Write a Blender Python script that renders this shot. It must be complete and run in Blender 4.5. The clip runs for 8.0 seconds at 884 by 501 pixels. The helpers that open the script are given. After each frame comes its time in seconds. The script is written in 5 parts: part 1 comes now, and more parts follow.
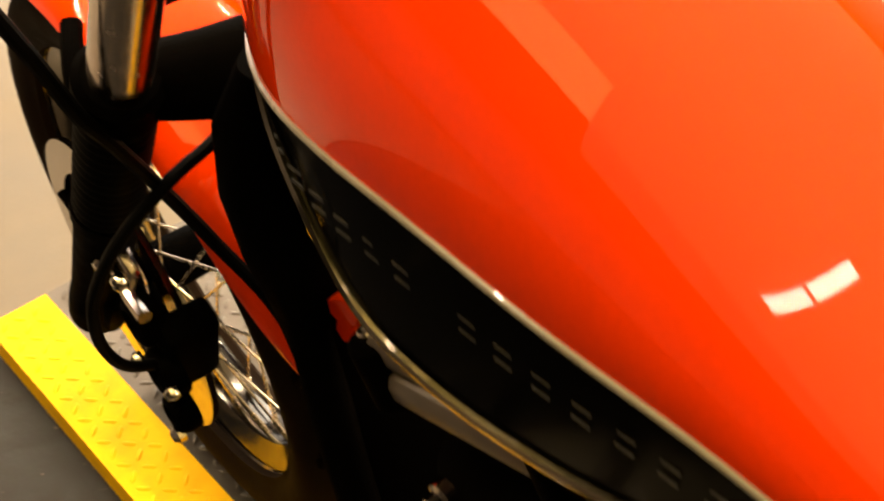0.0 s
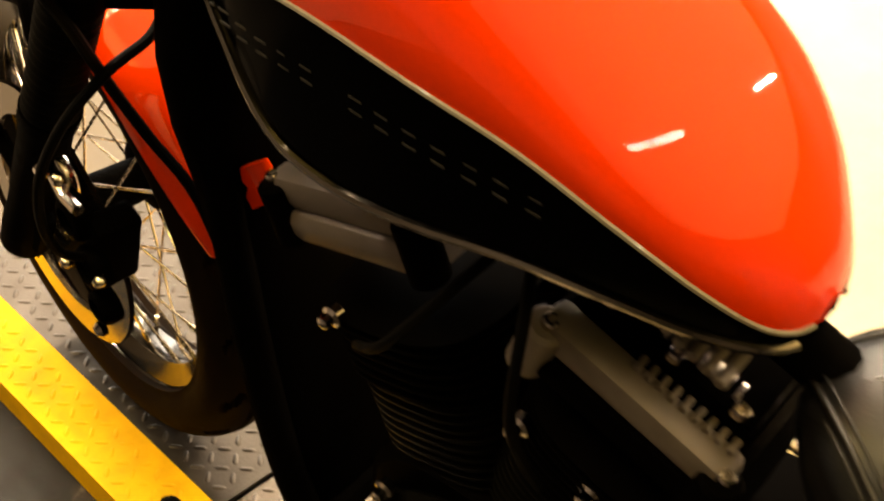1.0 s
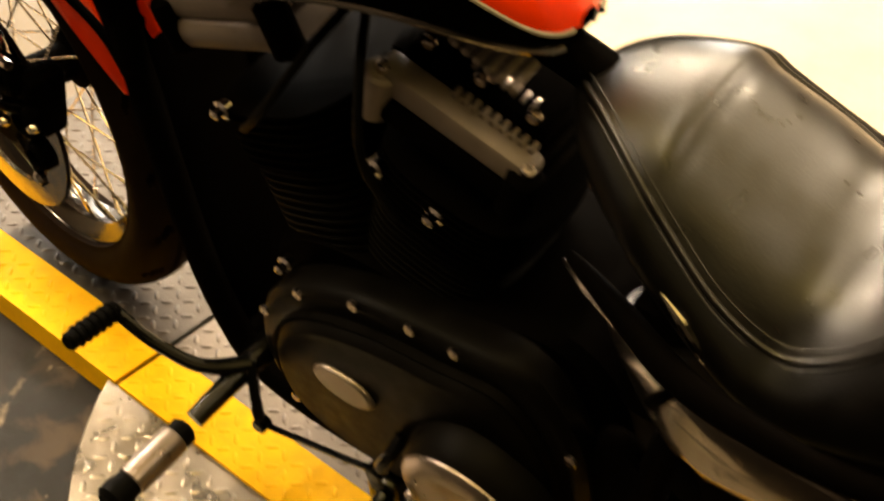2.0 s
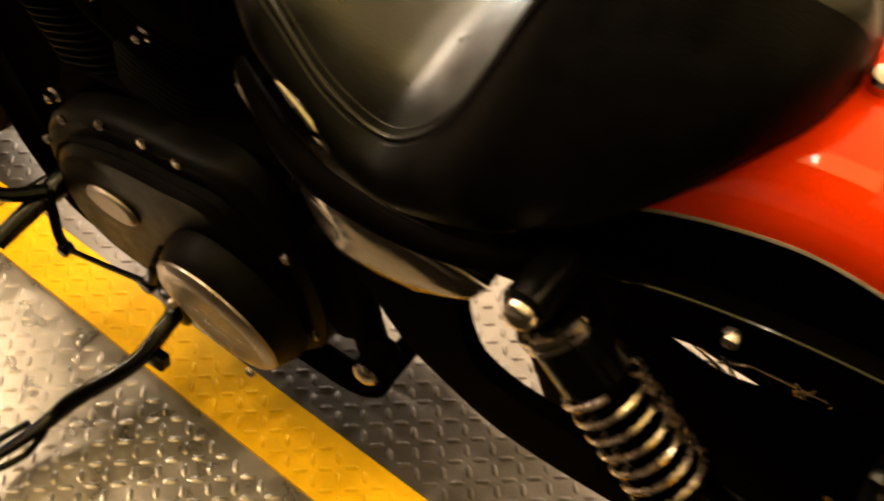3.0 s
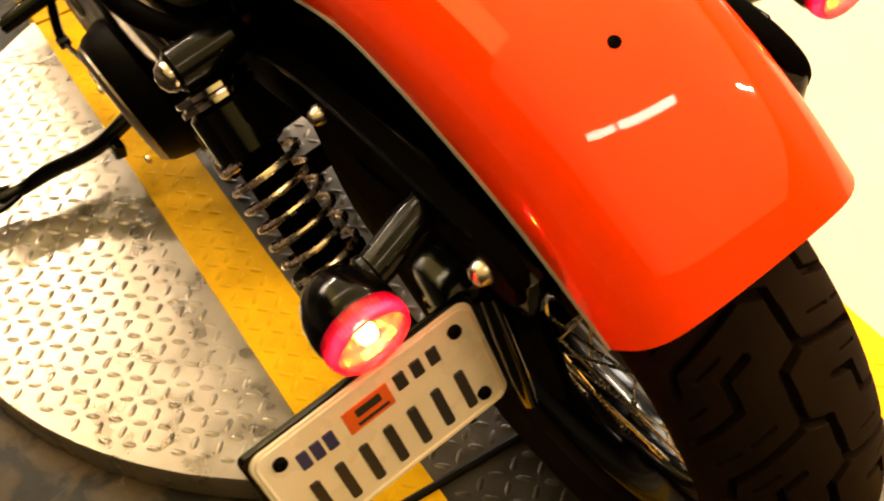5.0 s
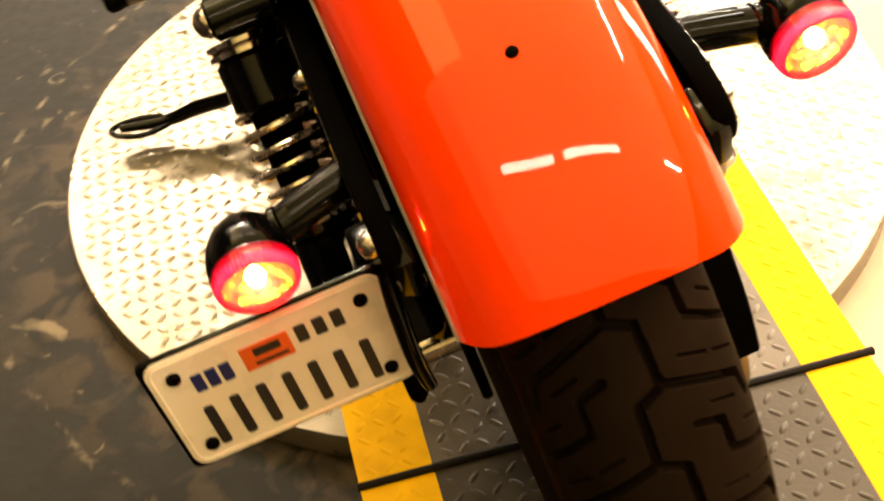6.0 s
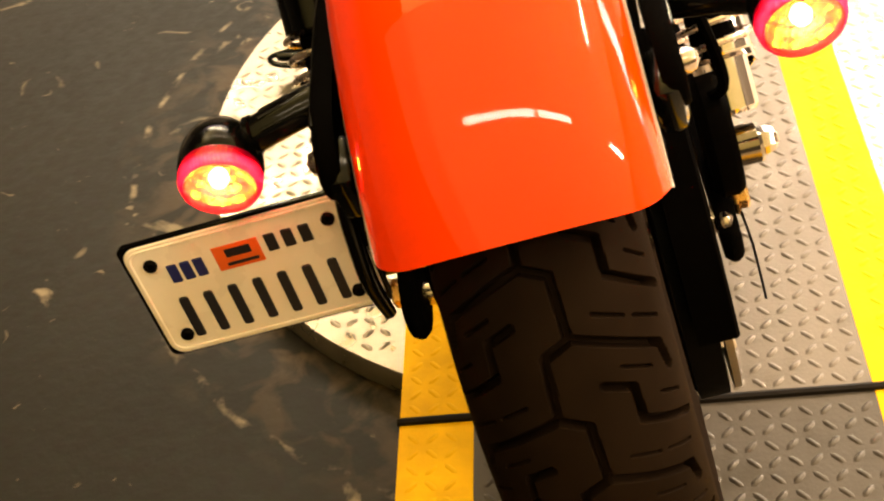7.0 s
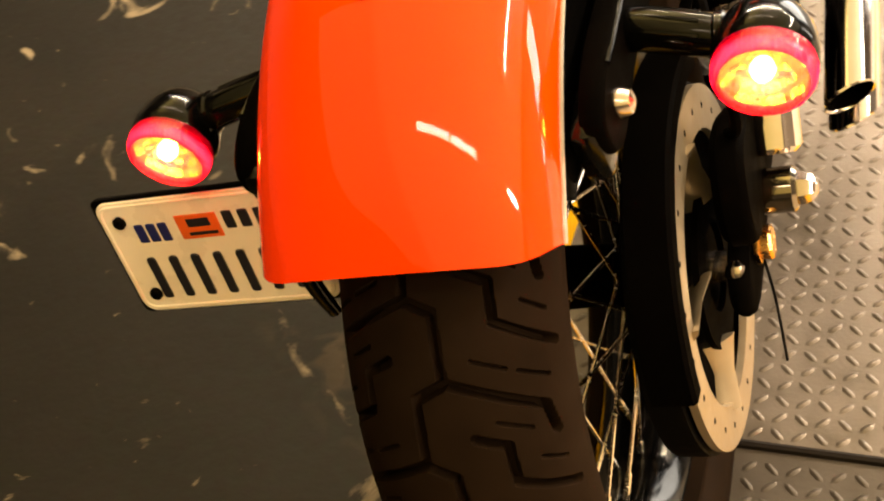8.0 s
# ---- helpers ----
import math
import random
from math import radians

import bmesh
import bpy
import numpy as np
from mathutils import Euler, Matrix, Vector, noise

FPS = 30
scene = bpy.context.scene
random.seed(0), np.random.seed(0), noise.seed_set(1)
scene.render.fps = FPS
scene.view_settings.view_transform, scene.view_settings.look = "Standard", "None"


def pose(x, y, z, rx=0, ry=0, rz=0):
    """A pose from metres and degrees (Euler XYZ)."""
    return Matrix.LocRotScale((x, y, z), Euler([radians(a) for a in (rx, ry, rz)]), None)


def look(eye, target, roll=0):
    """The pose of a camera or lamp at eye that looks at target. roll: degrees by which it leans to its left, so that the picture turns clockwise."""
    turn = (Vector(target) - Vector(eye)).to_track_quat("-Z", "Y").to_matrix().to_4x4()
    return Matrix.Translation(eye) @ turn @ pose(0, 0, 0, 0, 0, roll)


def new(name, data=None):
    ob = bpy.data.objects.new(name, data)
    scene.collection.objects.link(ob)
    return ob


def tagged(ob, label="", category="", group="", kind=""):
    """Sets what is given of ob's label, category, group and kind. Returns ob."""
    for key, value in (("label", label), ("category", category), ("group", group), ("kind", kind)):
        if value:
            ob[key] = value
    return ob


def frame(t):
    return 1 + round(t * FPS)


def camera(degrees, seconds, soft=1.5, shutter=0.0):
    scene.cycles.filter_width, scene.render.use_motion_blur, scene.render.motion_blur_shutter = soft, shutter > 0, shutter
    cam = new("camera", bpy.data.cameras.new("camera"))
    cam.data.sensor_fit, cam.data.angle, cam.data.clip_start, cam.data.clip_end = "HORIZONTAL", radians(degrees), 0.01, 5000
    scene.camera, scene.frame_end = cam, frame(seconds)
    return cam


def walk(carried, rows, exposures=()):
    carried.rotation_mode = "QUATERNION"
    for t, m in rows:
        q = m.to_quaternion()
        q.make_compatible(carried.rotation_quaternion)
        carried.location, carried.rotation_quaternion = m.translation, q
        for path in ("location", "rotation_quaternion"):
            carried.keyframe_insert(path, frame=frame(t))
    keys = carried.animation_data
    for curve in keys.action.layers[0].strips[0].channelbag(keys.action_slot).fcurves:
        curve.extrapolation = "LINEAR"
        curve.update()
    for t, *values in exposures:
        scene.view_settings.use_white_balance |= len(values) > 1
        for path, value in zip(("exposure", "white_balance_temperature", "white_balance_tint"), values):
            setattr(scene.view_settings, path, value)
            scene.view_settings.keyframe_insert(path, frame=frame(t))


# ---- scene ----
cam = camera(39.0, 8.0, soft=2.0, shutter=0.5)
PATH = [
    (0, (-0.542, 0.325, 1.198), (0.428, 1.345, -0.223), 2.1),
    (0.3, (-0.598, 0.283, 1.185), (0.469, 1.269, -0.19), 3.7),
    (0.6, (-0.643, 0.243, 1.197), (0.472, 1.2, -0.16), 4.9),
    (1, (-0.72, 0.134, 1.203), (0.452, 1.112, -0.088), 6.9),
    (1.2, (-0.766, 0.075, 1.207), (0.437, 1.058, -0.052), 8.0),
    (2.3, (-0.866, -0.22, 1.198), (0.302, 0.709, -0.134), 1.2),
    (2.5, (-0.837, -0.299, 1.198), (0.296, 0.639, -0.158), 1.4),
    (3, (-0.747, -0.456, 1.201), (0.304, 0.49, -0.214), -0.9),
    (3.5, (-0.694, -0.629, 1.19), (0.284, 0.419, -0.204), -2.2),
    (4, (-0.662, -0.78, 1.179), (0.248, 0.345, -0.203), -2.2),
    (4.5, (-0.561, -0.845, 1.143), (0.213, 0.337, -0.272), -5.4),
    (4.7, (-0.505, -0.862, 1.141), (0.186, 0.327, -0.312), -6.8),
    (5.8, (-0.269, -0.978, 1.13), (-0.004, 0.404, -0.291), -9.8),
    (6, (-0.225, -1.021, 1.13), (-0.042, 0.393, -0.272), -8.9),
    (6.3, (-0.156, -1.072, 1.125), (-0.103, 0.362, -0.268), -8.3),
    (6.5, (-0.116, -1.091, 1.119), (-0.145, 0.351, -0.266), -8.9),
    (7, (-0.015, -1.08, 1.091), (-0.258, 0.358, -0.279), -11.9),
    (7.2, (0.036, -1.076, 1.096), (-0.297, 0.343, -0.274), -13.1),
    (7.5, (0.111, -1.024, 1.078), (-0.362, 0.338, -0.307), -12.1),
    (8, (0.216, -0.964, 1.058), (-0.483, 0.314, -0.312), -15.7),
]
walk(cam, [(t, look(eye, target, roll)) for t, eye, target, roll in PATH])

# ---- world, lights, exposure ----
world = bpy.data.worlds.new("room_air")
scene.world = world
world.use_nodes = True
world.node_tree.nodes["Background"].inputs["Color"].default_value = (1.0, 0.86, 0.68, 1)
world.node_tree.nodes["Background"].inputs["Strength"].default_value = 0.01

CEILING_Z = 4.5
# rows of fluorescent tubes: x, y, turn of the tube in degrees, length, width, watts
TUBES = [(-0.66, -2.82, 0, 1.42, 0.18, 17), (0.90, -2.82, 0, 1.42, 0.18, 19), (5.7, -2.8, 0, 2.0, 0.09, 310),
         (-1.30, 1.45, 0, 1.7, 0.08, 28), (0.62, 1.40, 0, 1.7, 0.08, 28), (4.1, 0.8, 90, 2.0, 0.07, 260), (4.1, 3.4, 90, 2.0, 0.07, 330),
         (-2.4, 5.7, 0, 2.0, 0.07, 230), (-0.1, 5.75, 0, 2.0, 0.07, 420), (2.2, 5.7, 0, 2.0, 0.07, 300), (4.5, 5.7, 0, 2.0, 0.07, 200)]
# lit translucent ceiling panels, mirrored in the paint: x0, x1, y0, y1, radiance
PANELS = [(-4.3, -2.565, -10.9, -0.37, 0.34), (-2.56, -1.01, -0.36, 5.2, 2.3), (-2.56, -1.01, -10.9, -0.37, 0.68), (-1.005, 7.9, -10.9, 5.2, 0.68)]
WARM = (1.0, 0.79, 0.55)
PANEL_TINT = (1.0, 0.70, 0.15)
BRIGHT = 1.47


def area_lamp(name, m, sx, sy, watts, colour=WARM):
    data = bpy.data.lights.new(name, "AREA")
    data.shape, data.size, data.size_y, data.energy, data.color = "RECTANGLE", sx, sy, watts * BRIGHT, colour
    ob = new(name, data)
    ob.matrix_world = m
    return ob


for lx, ly, turn, long, wide, watts in TUBES:
    area_lamp("tube_light", pose(lx, ly, CEILING_Z - 0.09, 0, 0, turn), long, wide, watts)
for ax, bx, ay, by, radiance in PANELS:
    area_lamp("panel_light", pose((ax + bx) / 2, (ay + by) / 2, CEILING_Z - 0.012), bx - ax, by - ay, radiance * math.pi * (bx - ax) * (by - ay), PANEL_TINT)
# daylight through a narrow doorway in the east wall
area_lamp("side_doorway_light", look((7.95, 3.95, 1.9), (0, 3.95, 1.9)), 1.2, 3.6, 170, (1.0, 0.91, 0.77))
# unseen wide opening assumed in the north wall, added to brighten the seat pad
area_lamp("added_doorway_light", look((4.2, 8.9, 2.0), (4.2, 0, 2.0)), 5.4, 3.8, 560, (1.0, 0.91, 0.77))

# ---- materials ----


def mat(name, base, rough=0.5, metal=0.0, coat=0.0, vary=0.15, scale=40.0, bump=0.0, bump_scale=200.0, rough_vary=0.08, emit=None, strength=0.0, spec=0.5, matt=0.0):
    m = bpy.data.materials.new(name)
    m.use_nodes = True
    nt = m.node_tree
    b = nt.nodes["Principled BSDF"]
    b.inputs["Metallic"].default_value = metal
    b.inputs["Coat Weight"].default_value = coat
    b.inputs["Coat Roughness"].default_value = 0.03
    b.inputs["Specular IOR Level"].default_value = spec
    co = nt.nodes.new("ShaderNodeTexCoord")
    n1 = nt.nodes.new("ShaderNodeTexNoise")
    n1.inputs["Scale"].default_value, n1.inputs["Detail"].default_value = scale, 6
    n2 = nt.nodes.new("ShaderNodeTexNoise")
    n2.inputs["Scale"].default_value, n2.inputs["Detail"].default_value = scale * 0.12, 3
    for n in (n1, n2):
        nt.links.new(co.outputs["Object"], n.inputs["Vector"])
    add = nt.nodes.new("ShaderNodeMath")
    add.operation = "ADD"
    nt.links.new(n1.outputs["Fac"], add.inputs[0])
    nt.links.new(n2.outputs["Fac"], add.inputs[1])
    ramp = nt.nodes.new("ShaderNodeMapRange")
    ramp.inputs["From Min"].default_value, ramp.inputs["From Max"].default_value = 0.6, 1.4
    ramp.inputs["To Min"].default_value, ramp.inputs["To Max"].default_value = 1 - vary, 1 + vary
    nt.links.new(add.outputs[0], ramp.inputs["Value"])
    mul = nt.nodes.new("ShaderNodeVectorMath")
    mul.operation = "SCALE"
    mul.inputs[0].default_value = base
    nt.links.new(ramp.outputs[0], mul.inputs["Scale"])
    nt.links.new(mul.outputs[0], b.inputs["Base Color"])
    rr = nt.nodes.new("ShaderNodeMapRange")
    rr.inputs["From Min"].default_value, rr.inputs["From Max"].default_value = 0.3, 0.7
    rr.inputs["To Min"].default_value, rr.inputs["To Max"].default_value = max(rough - rough_vary, 0.02), min(rough + rough_vary, 1)
    nt.links.new(n1.outputs["Fac"], rr.inputs["Value"])
    nt.links.new(rr.outputs[0], b.inputs["Roughness"])
    if bump:
        n3 = nt.nodes.new("ShaderNodeTexNoise")
        n3.inputs["Scale"].default_value, n3.inputs["Detail"].default_value = bump_scale, 4
        nt.links.new(co.outputs["Object"], n3.inputs["Vector"])
        bp = nt.nodes.new("ShaderNodeBump")
        bp.inputs["Strength"].default_value, bp.inputs["Distance"].default_value = bump, 0.002
        nt.links.new(n3.outputs["Fac"], bp.inputs["Height"])
        nt.links.new(bp.outputs[0], b.inputs["Normal"])
    if matt:
        # dull paint: only a part of the surface is smooth enough to mirror
        flat, mix = nt.nodes.new("ShaderNodeBsdfDiffuse"), nt.nodes.new("ShaderNodeMixShader")
        nt.links.new(mul.outputs[0], flat.inputs["Color"])
        mix.inputs["Fac"].default_value = matt
        nt.links.new(b.outputs[0], mix.inputs[1])
        nt.links.new(flat.outputs[0], mix.inputs[2])
        nt.links.new(mix.outputs[0], nt.nodes["Material Output"].inputs["Surface"])
    if emit:
        b.inputs["Emission Color"].default_value = (*emit, 1)
        b.inputs["Emission Strength"].default_value = strength
    return m


ORANGE = mat("orange_enamel", (0.95, 0.044, 0.0001), 0.42, coat=0.85, spec=0.0, vary=0.04, scale=300, rough_vary=0.03, bump=0.01, bump_scale=900)
GLOSS_BLACK = mat("gloss_black_enamel", (0.0014, 0.0013, 0.0012), 0.14, spec=0.18, coat=0.05, vary=0.3, scale=90, rough_vary=0.07)
TANK_BLACK = mat("deep_black_paint", (0.0011, 0.001, 0.0009), 0.14, spec=0.02, vary=0.2, scale=120, rough_vary=0.05, matt=0.65)
BLACK_CHROME = mat("black_chrome", (0.05, 0.043, 0.036), 0.14, metal=1.0, vary=0.1, scale=60, rough_vary=0.05)
SATIN_BLACK = mat("black_wrinkle_paint", (0.0013, 0.0010, 0.0008), 0.5, spec=0.010, vary=0.3, scale=60, bump=0.25, bump_scale=700, matt=0.7)
DULL_BLACK = mat("dull_black_chassis_paint", (0.0016, 0.0013, 0.0011), 0.5, spec=0.02, vary=0.3, scale=60, bump=0.2, bump_scale=500, matt=0.88)
CHARCOAL = mat("charcoal_powder_coat", (0.0026, 0.0022, 0.0017), 0.42, metal=0.1, spec=0.03, vary=0.35, scale=50, bump=0.12, bump_scale=800)
DISC_STEEL = mat("worn_disc_steel", (0.34, 0.28, 0.20), 0.42, metal=0.75, vary=0.15, scale=70)
ROCKER = mat("dull_grey_casting", (0.155, 0.128, 0.115), 0.50, metal=0.25, vary=0.25, scale=60, bump=0.1, bump_scale=600)
DERBY = mat("brushed_cover_metal", (0.27, 0.225, 0.20), 0.33, metal=0.9, vary=0.15, scale=60, bump=0.05, bump_scale=600)
SILVER = mat("satin_silver_casting", (0.22, 0.185, 0.155), 0.36, metal=0.85, vary=0.18, scale=60, bump=0.08, bump_scale=600)
OIL_TANK = mat("satin_tank_plating", (0.15, 0.13, 0.115), 0.16, metal=0.95, vary=0.12, scale=40)
SPRING = mat("satin_spring_steel", (0.78, 0.66, 0.58), 0.26, metal=1.0, vary=0.15, scale=120)
STEEL = mat("polished_steel", (0.52, 0.45, 0.42), 0.2, metal=1.0, vary=0.15, scale=80)
SPOKE = mat("bright_spoke_steel", (0.80, 0.71, 0.60), 0.22, metal=1.0, vary=0.02, scale=120)
CHROME = mat("chrome_plating", (0.58, 0.53, 0.51), 0.07, metal=1.0, vary=0.05, scale=60, rough_vary=0.03)
DARK_CHROME = mat("dark_chrome", (0.24, 0.21, 0.175), 0.12, metal=1.0, vary=0.1, scale=60, rough_vary=0.04)
BRASS = mat("yellow_zinc_plating", (0.62, 0.36, 0.12), 0.25, metal=1.0, vary=0.2, scale=120)
# one seat vinyl in two copies: dull dark shaded sides, glossier lit pad
SEAT_SHADED = mat("shaded_seat_vinyl", (0.0014, 0.0011, 0.0009), 0.44, spec=0.10, vary=0.3, scale=45, bump=0.2, bump_scale=420, rough_vary=0.10, matt=0.25)
SEAT_LIT = mat("lit_seat_vinyl", (0.0040, 0.0034, 0.0028), 0.34, spec=0.56, vary=0.3, scale=40, bump=0.12, bump_scale=420, rough_vary=0.08)
PIPING = mat("black_piping", (0.007, 0.006, 0.005), 0.35, vary=0.2, scale=150)
RUBBER = mat("tyre_rubber", (0.0108, 0.0064, 0.0038), 0.5, spec=0.03, vary=0.35, scale=35, bump=0.2, bump_scale=500, matt=0.7)
SOFT_RUBBER = mat("soft_black_rubber", (0.002, 0.0018, 0.0016), 0.5, spec=0.07, vary=0.2, scale=80, matt=0.5)
YELLOW = mat("yellow_floor_paint", (0.76, 0.41, 0.002), 0.55, spec=0.06, vary=0.22, scale=30, bump=0.15, bump_scale=150)
TREAD = mat("galvanised_tread_plate", (0.27, 0.232, 0.185), 0.33, metal=0.75, vary=0.28, scale=26, bump=0.12, bump_scale=160, rough_vary=0.12)
TRACK = mat("dull_grey_tread_plate", (0.043, 0.034, 0.026), 0.44, metal=0.55, vary=0.28, scale=24, bump=0.12, bump_scale=200, rough_vary=0.12)
TABLE_PLATE = mat("grey_tread_plate", (0.098, 0.080, 0.065), 0.42, metal=0.6, vary=0.28, scale=24, bump=0.12, bump_scale=200, rough_vary=0.12)
SEAM = mat("dark_seam_strip", (0.008, 0.0055, 0.004), 0.6, spec=0.1, vary=0.3, scale=60)
WHITE_ENAMEL = mat("white_plate_enamel", (0.90, 0.82, 0.72), 0.3, vary=0.06, scale=40)
INK_BLUE = mat("dark_blue_ink", (0.012, 0.018, 0.14), 0.4, vary=0.1)
INK_DARK = mat("dark_ink", (0.012, 0.012, 0.02), 0.4, vary=0.1)
STICKER = mat("orange_sticker", (0.80, 0.13, 0.015), 0.4, vary=0.08)
LETTER_GREY = mat("grey_lettering", (0.022, 0.020, 0.018), 0.4, vary=0.15)
PINSTRIPE = mat("grey_pinstripe", (0.30, 0.26, 0.21), 0.3, coat=0.6, vary=0.1)
PALE_FLOOR = mat("pale_front_concrete", (0.098, 0.076, 0.050), 0.5, spec=0.2, vary=0.3, scale=5, bump=0.1, bump_scale=120)
SIDE_FLOOR = mat("pale_side_concrete", (0.42, 0.34, 0.24), 0.5, spec=0.3, vary=0.25, scale=6, bump=0.1, bump_scale=120)
WALL_PAINT = mat("dark_wall_paint", (0.11, 0.09, 0.068), 0.6, vary=0.06, scale=3)
CEIL_PAINT = mat("ceiling_paint", (0.045, 0.038, 0.03), 0.7, vary=0.06, scale=3)
REFLECTOR = mat("amber_reflector", (0.9, 0.55, 0.12), 0.30, metal=0.9, vary=0.35, scale=160, bump=1.0, bump_scale=140)
BULB = mat("lit_bulb", (1, 0.6, 0.1), 0.3, emit=(1.0, 0.62, 0.09), strength=360)
FIXTURE = mat("white_lamp_housing", (0.75, 0.73, 0.68), 0.4, vary=0.05)


def lens_material(name, clear, haze, share):
    """Ribbed plastic: partly clear, partly milky, with a thin gloss."""
    m = bpy.data.materials.new(name)
    m.use_nodes = True
    nt = m.node_tree
    nt.nodes.remove(nt.nodes["Principled BSDF"])
    N, L = nt.nodes.new, nt.links.new
    a, b, c = N("ShaderNodeBsdfTransparent"), N("ShaderNodeBsdfTranslucent"), N("ShaderNodeBsdfGlossy")
    a.inputs["Color"].default_value = (*clear, 1)
    b.inputs["Color"].default_value = (*haze, 1)
    c.inputs["Roughness"].default_value = 0.08
    wave, co, bump = N("ShaderNodeTexWave"), N("ShaderNodeTexCoord"), N("ShaderNodeBump")
    wave.inputs["Scale"].default_value = 110
    L(co.outputs["Object"], wave.inputs["Vector"])
    bump.inputs["Strength"].default_value, bump.inputs["Distance"].default_value = 0.22, 0.002
    L(wave.outputs["Fac"], bump.inputs["Height"])
    for s in (b, c):
        L(bump.outputs[0], s.inputs["Normal"])
    m1, m2 = N("ShaderNodeMixShader"), N("ShaderNodeMixShader")
    m1.inputs["Fac"].default_value, m2.inputs["Fac"].default_value = share, 0.07
    L(a.outputs[0], m1.inputs[1])
    L(b.outputs[0], m1.inputs[2])
    L(m1.outputs[0], m2.inputs[1])
    L(c.outputs[0], m2.inputs[2])
    L(m2.outputs[0], nt.nodes["Material Output"].inputs["Surface"])
    return m


LENS = lens_material("red_lens", (1.0, 0.56, 0.38), (1.0, 0.03, 0.28), 0.27)
LENS_RIM = lens_material("red_lens_skirt", (1.0, 0.25, 0.50), (1.0, 0.03, 0.38), 0.62)


def floor_material():
    m = bpy.data.materials.new("worn_dark_concrete")
    m.use_nodes = True
    nt = m.node_tree
    b = nt.nodes["Principled BSDF"]
    N, L = nt.nodes.new, nt.links.new
    co = N("ShaderNodeTexCoord")
    big = N("ShaderNodeTexNoise")
    big.inputs["Scale"].default_value, big.inputs["Detail"].default_value = 1.7, 5
    fine = N("ShaderNodeTexNoise")
    fine.inputs["Scale"].default_value, fine.inputs["Detail"].default_value = 55, 8
    for n in (big, fine):
        L(co.outputs["Object"], n.inputs["Vector"])
    ramp = N("ShaderNodeValToRGB")
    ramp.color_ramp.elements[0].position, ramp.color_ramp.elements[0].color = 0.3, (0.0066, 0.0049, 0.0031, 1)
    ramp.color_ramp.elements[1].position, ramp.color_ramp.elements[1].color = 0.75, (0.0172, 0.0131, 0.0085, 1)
    L(big.outputs["Fac"], ramp.inputs["Fac"])
    dust = N("ShaderNodeMix")
    dust.data_type, dust.blend_type = "RGBA", "MULTIPLY"
    dust.inputs["Factor"].default_value = 0.55
    L(ramp.outputs["Color"], dust.inputs["A"])
    L(fine.outputs["Color"], dust.inputs["B"])
    # ring scratched by the turning table, broken up by noise
    sub = N("ShaderNodeVectorMath")
    sub.operation = "SUBTRACT"
    sub.inputs[1].default_value = (0.03, 0.385, 0)
    L(co.outputs["Object"], sub.inputs[0])
    flat = N("ShaderNodeVectorMath")
    flat.operation = "MULTIPLY"
    flat.inputs[1].default_value = (1, 1, 0)
    L(sub.outputs[0], flat.inputs[0])
    dist = N("ShaderNodeVectorMath")
    dist.operation = "LENGTH"
    L(flat.outputs[0], dist.inputs[0])
    wob = N("ShaderNodeTexNoise")
    wob.inputs["Scale"].default_value, wob.inputs["Detail"].default_value = 14, 4
    L(co.outputs["Object"], wob.inputs["Vector"])
    off = N("ShaderNodeMath")
    off.operation = "MULTIPLY_ADD"
    off.inputs[1].default_value, off.inputs[2].default_value = 0.03, -0.735
    L(wob.outputs["Fac"], off.inputs[0])
    d2 = N("ShaderNodeMath")
    d2.operation = "ADD"
    L(dist.outputs["Value"], d2.inputs[0])
    L(off.outputs[0], d2.inputs[1])
    ab = N("ShaderNodeMath")
    ab.operation = "ABSOLUTE"
    L(d2.outputs[0], ab.inputs[0])
    band = N("ShaderNodeMapRange")
    band.inputs["From Min"].default_value, band.inputs["From Max"].default_value = 0.002, 0.007
    band.inputs["To Min"].default_value, band.inputs["To Max"].default_value = 1, 0
    L(ab.outputs[0], band.inputs["Value"])
    brk = N("ShaderNodeTexNoise")
    brk.inputs["Scale"].default_value, brk.inputs["Detail"].default_value = 22, 8
    L(co.outputs["Object"], brk.inputs["Vector"])
    brs = N("ShaderNodeMapRange")
    brs.inputs["From Min"].default_value, brs.inputs["From Max"].default_value = 0.5, 0.66
    L(brk.outputs["Fac"], brs.inputs["Value"])
    ring = N("ShaderNodeMath")
    ring.operation = "MULTIPLY"
    L(band.outputs[0], ring.inputs[0])
    L(brs.outputs[0], ring.inputs[1])
    # dirt swept out round the edge of the table
    near = N("ShaderNodeMapRange")
    near.inputs["From Min"].default_value, near.inputs["From Max"].default_value = 0.76, 0.57
    L(dist.outputs["Value"], near.inputs["Value"])
    grime = N("ShaderNodeTexNoise")
    grime.inputs["Scale"].default_value, grime.inputs["Detail"].default_value, grime.inputs["Distortion"].default_value = 17, 9, 0.6
    L(co.outputs["Object"], grime.inputs["Vector"])
    patch = N("ShaderNodeMapRange")
    patch.inputs["From Min"].default_value, patch.inputs["From Max"].default_value = 0.47, 0.60
    L(grime.outputs["Fac"], patch.inputs["Value"])
    dirt = N("ShaderNodeMath")
    dirt.operation = "MULTIPLY"
    L(near.outputs[0], dirt.inputs[0])
    L(patch.outputs[0], dirt.inputs[1])
    soil = N("ShaderNodeMix")
    soil.data_type = "RGBA"
    soil.inputs["B"].default_value = (0.075, 0.050, 0.027, 1)
    L(dirt.outputs[0], soil.inputs["Factor"])
    L(dust.outputs["Result"], soil.inputs["A"])
    # loose pale scuffs
    sc = N("ShaderNodeTexNoise")
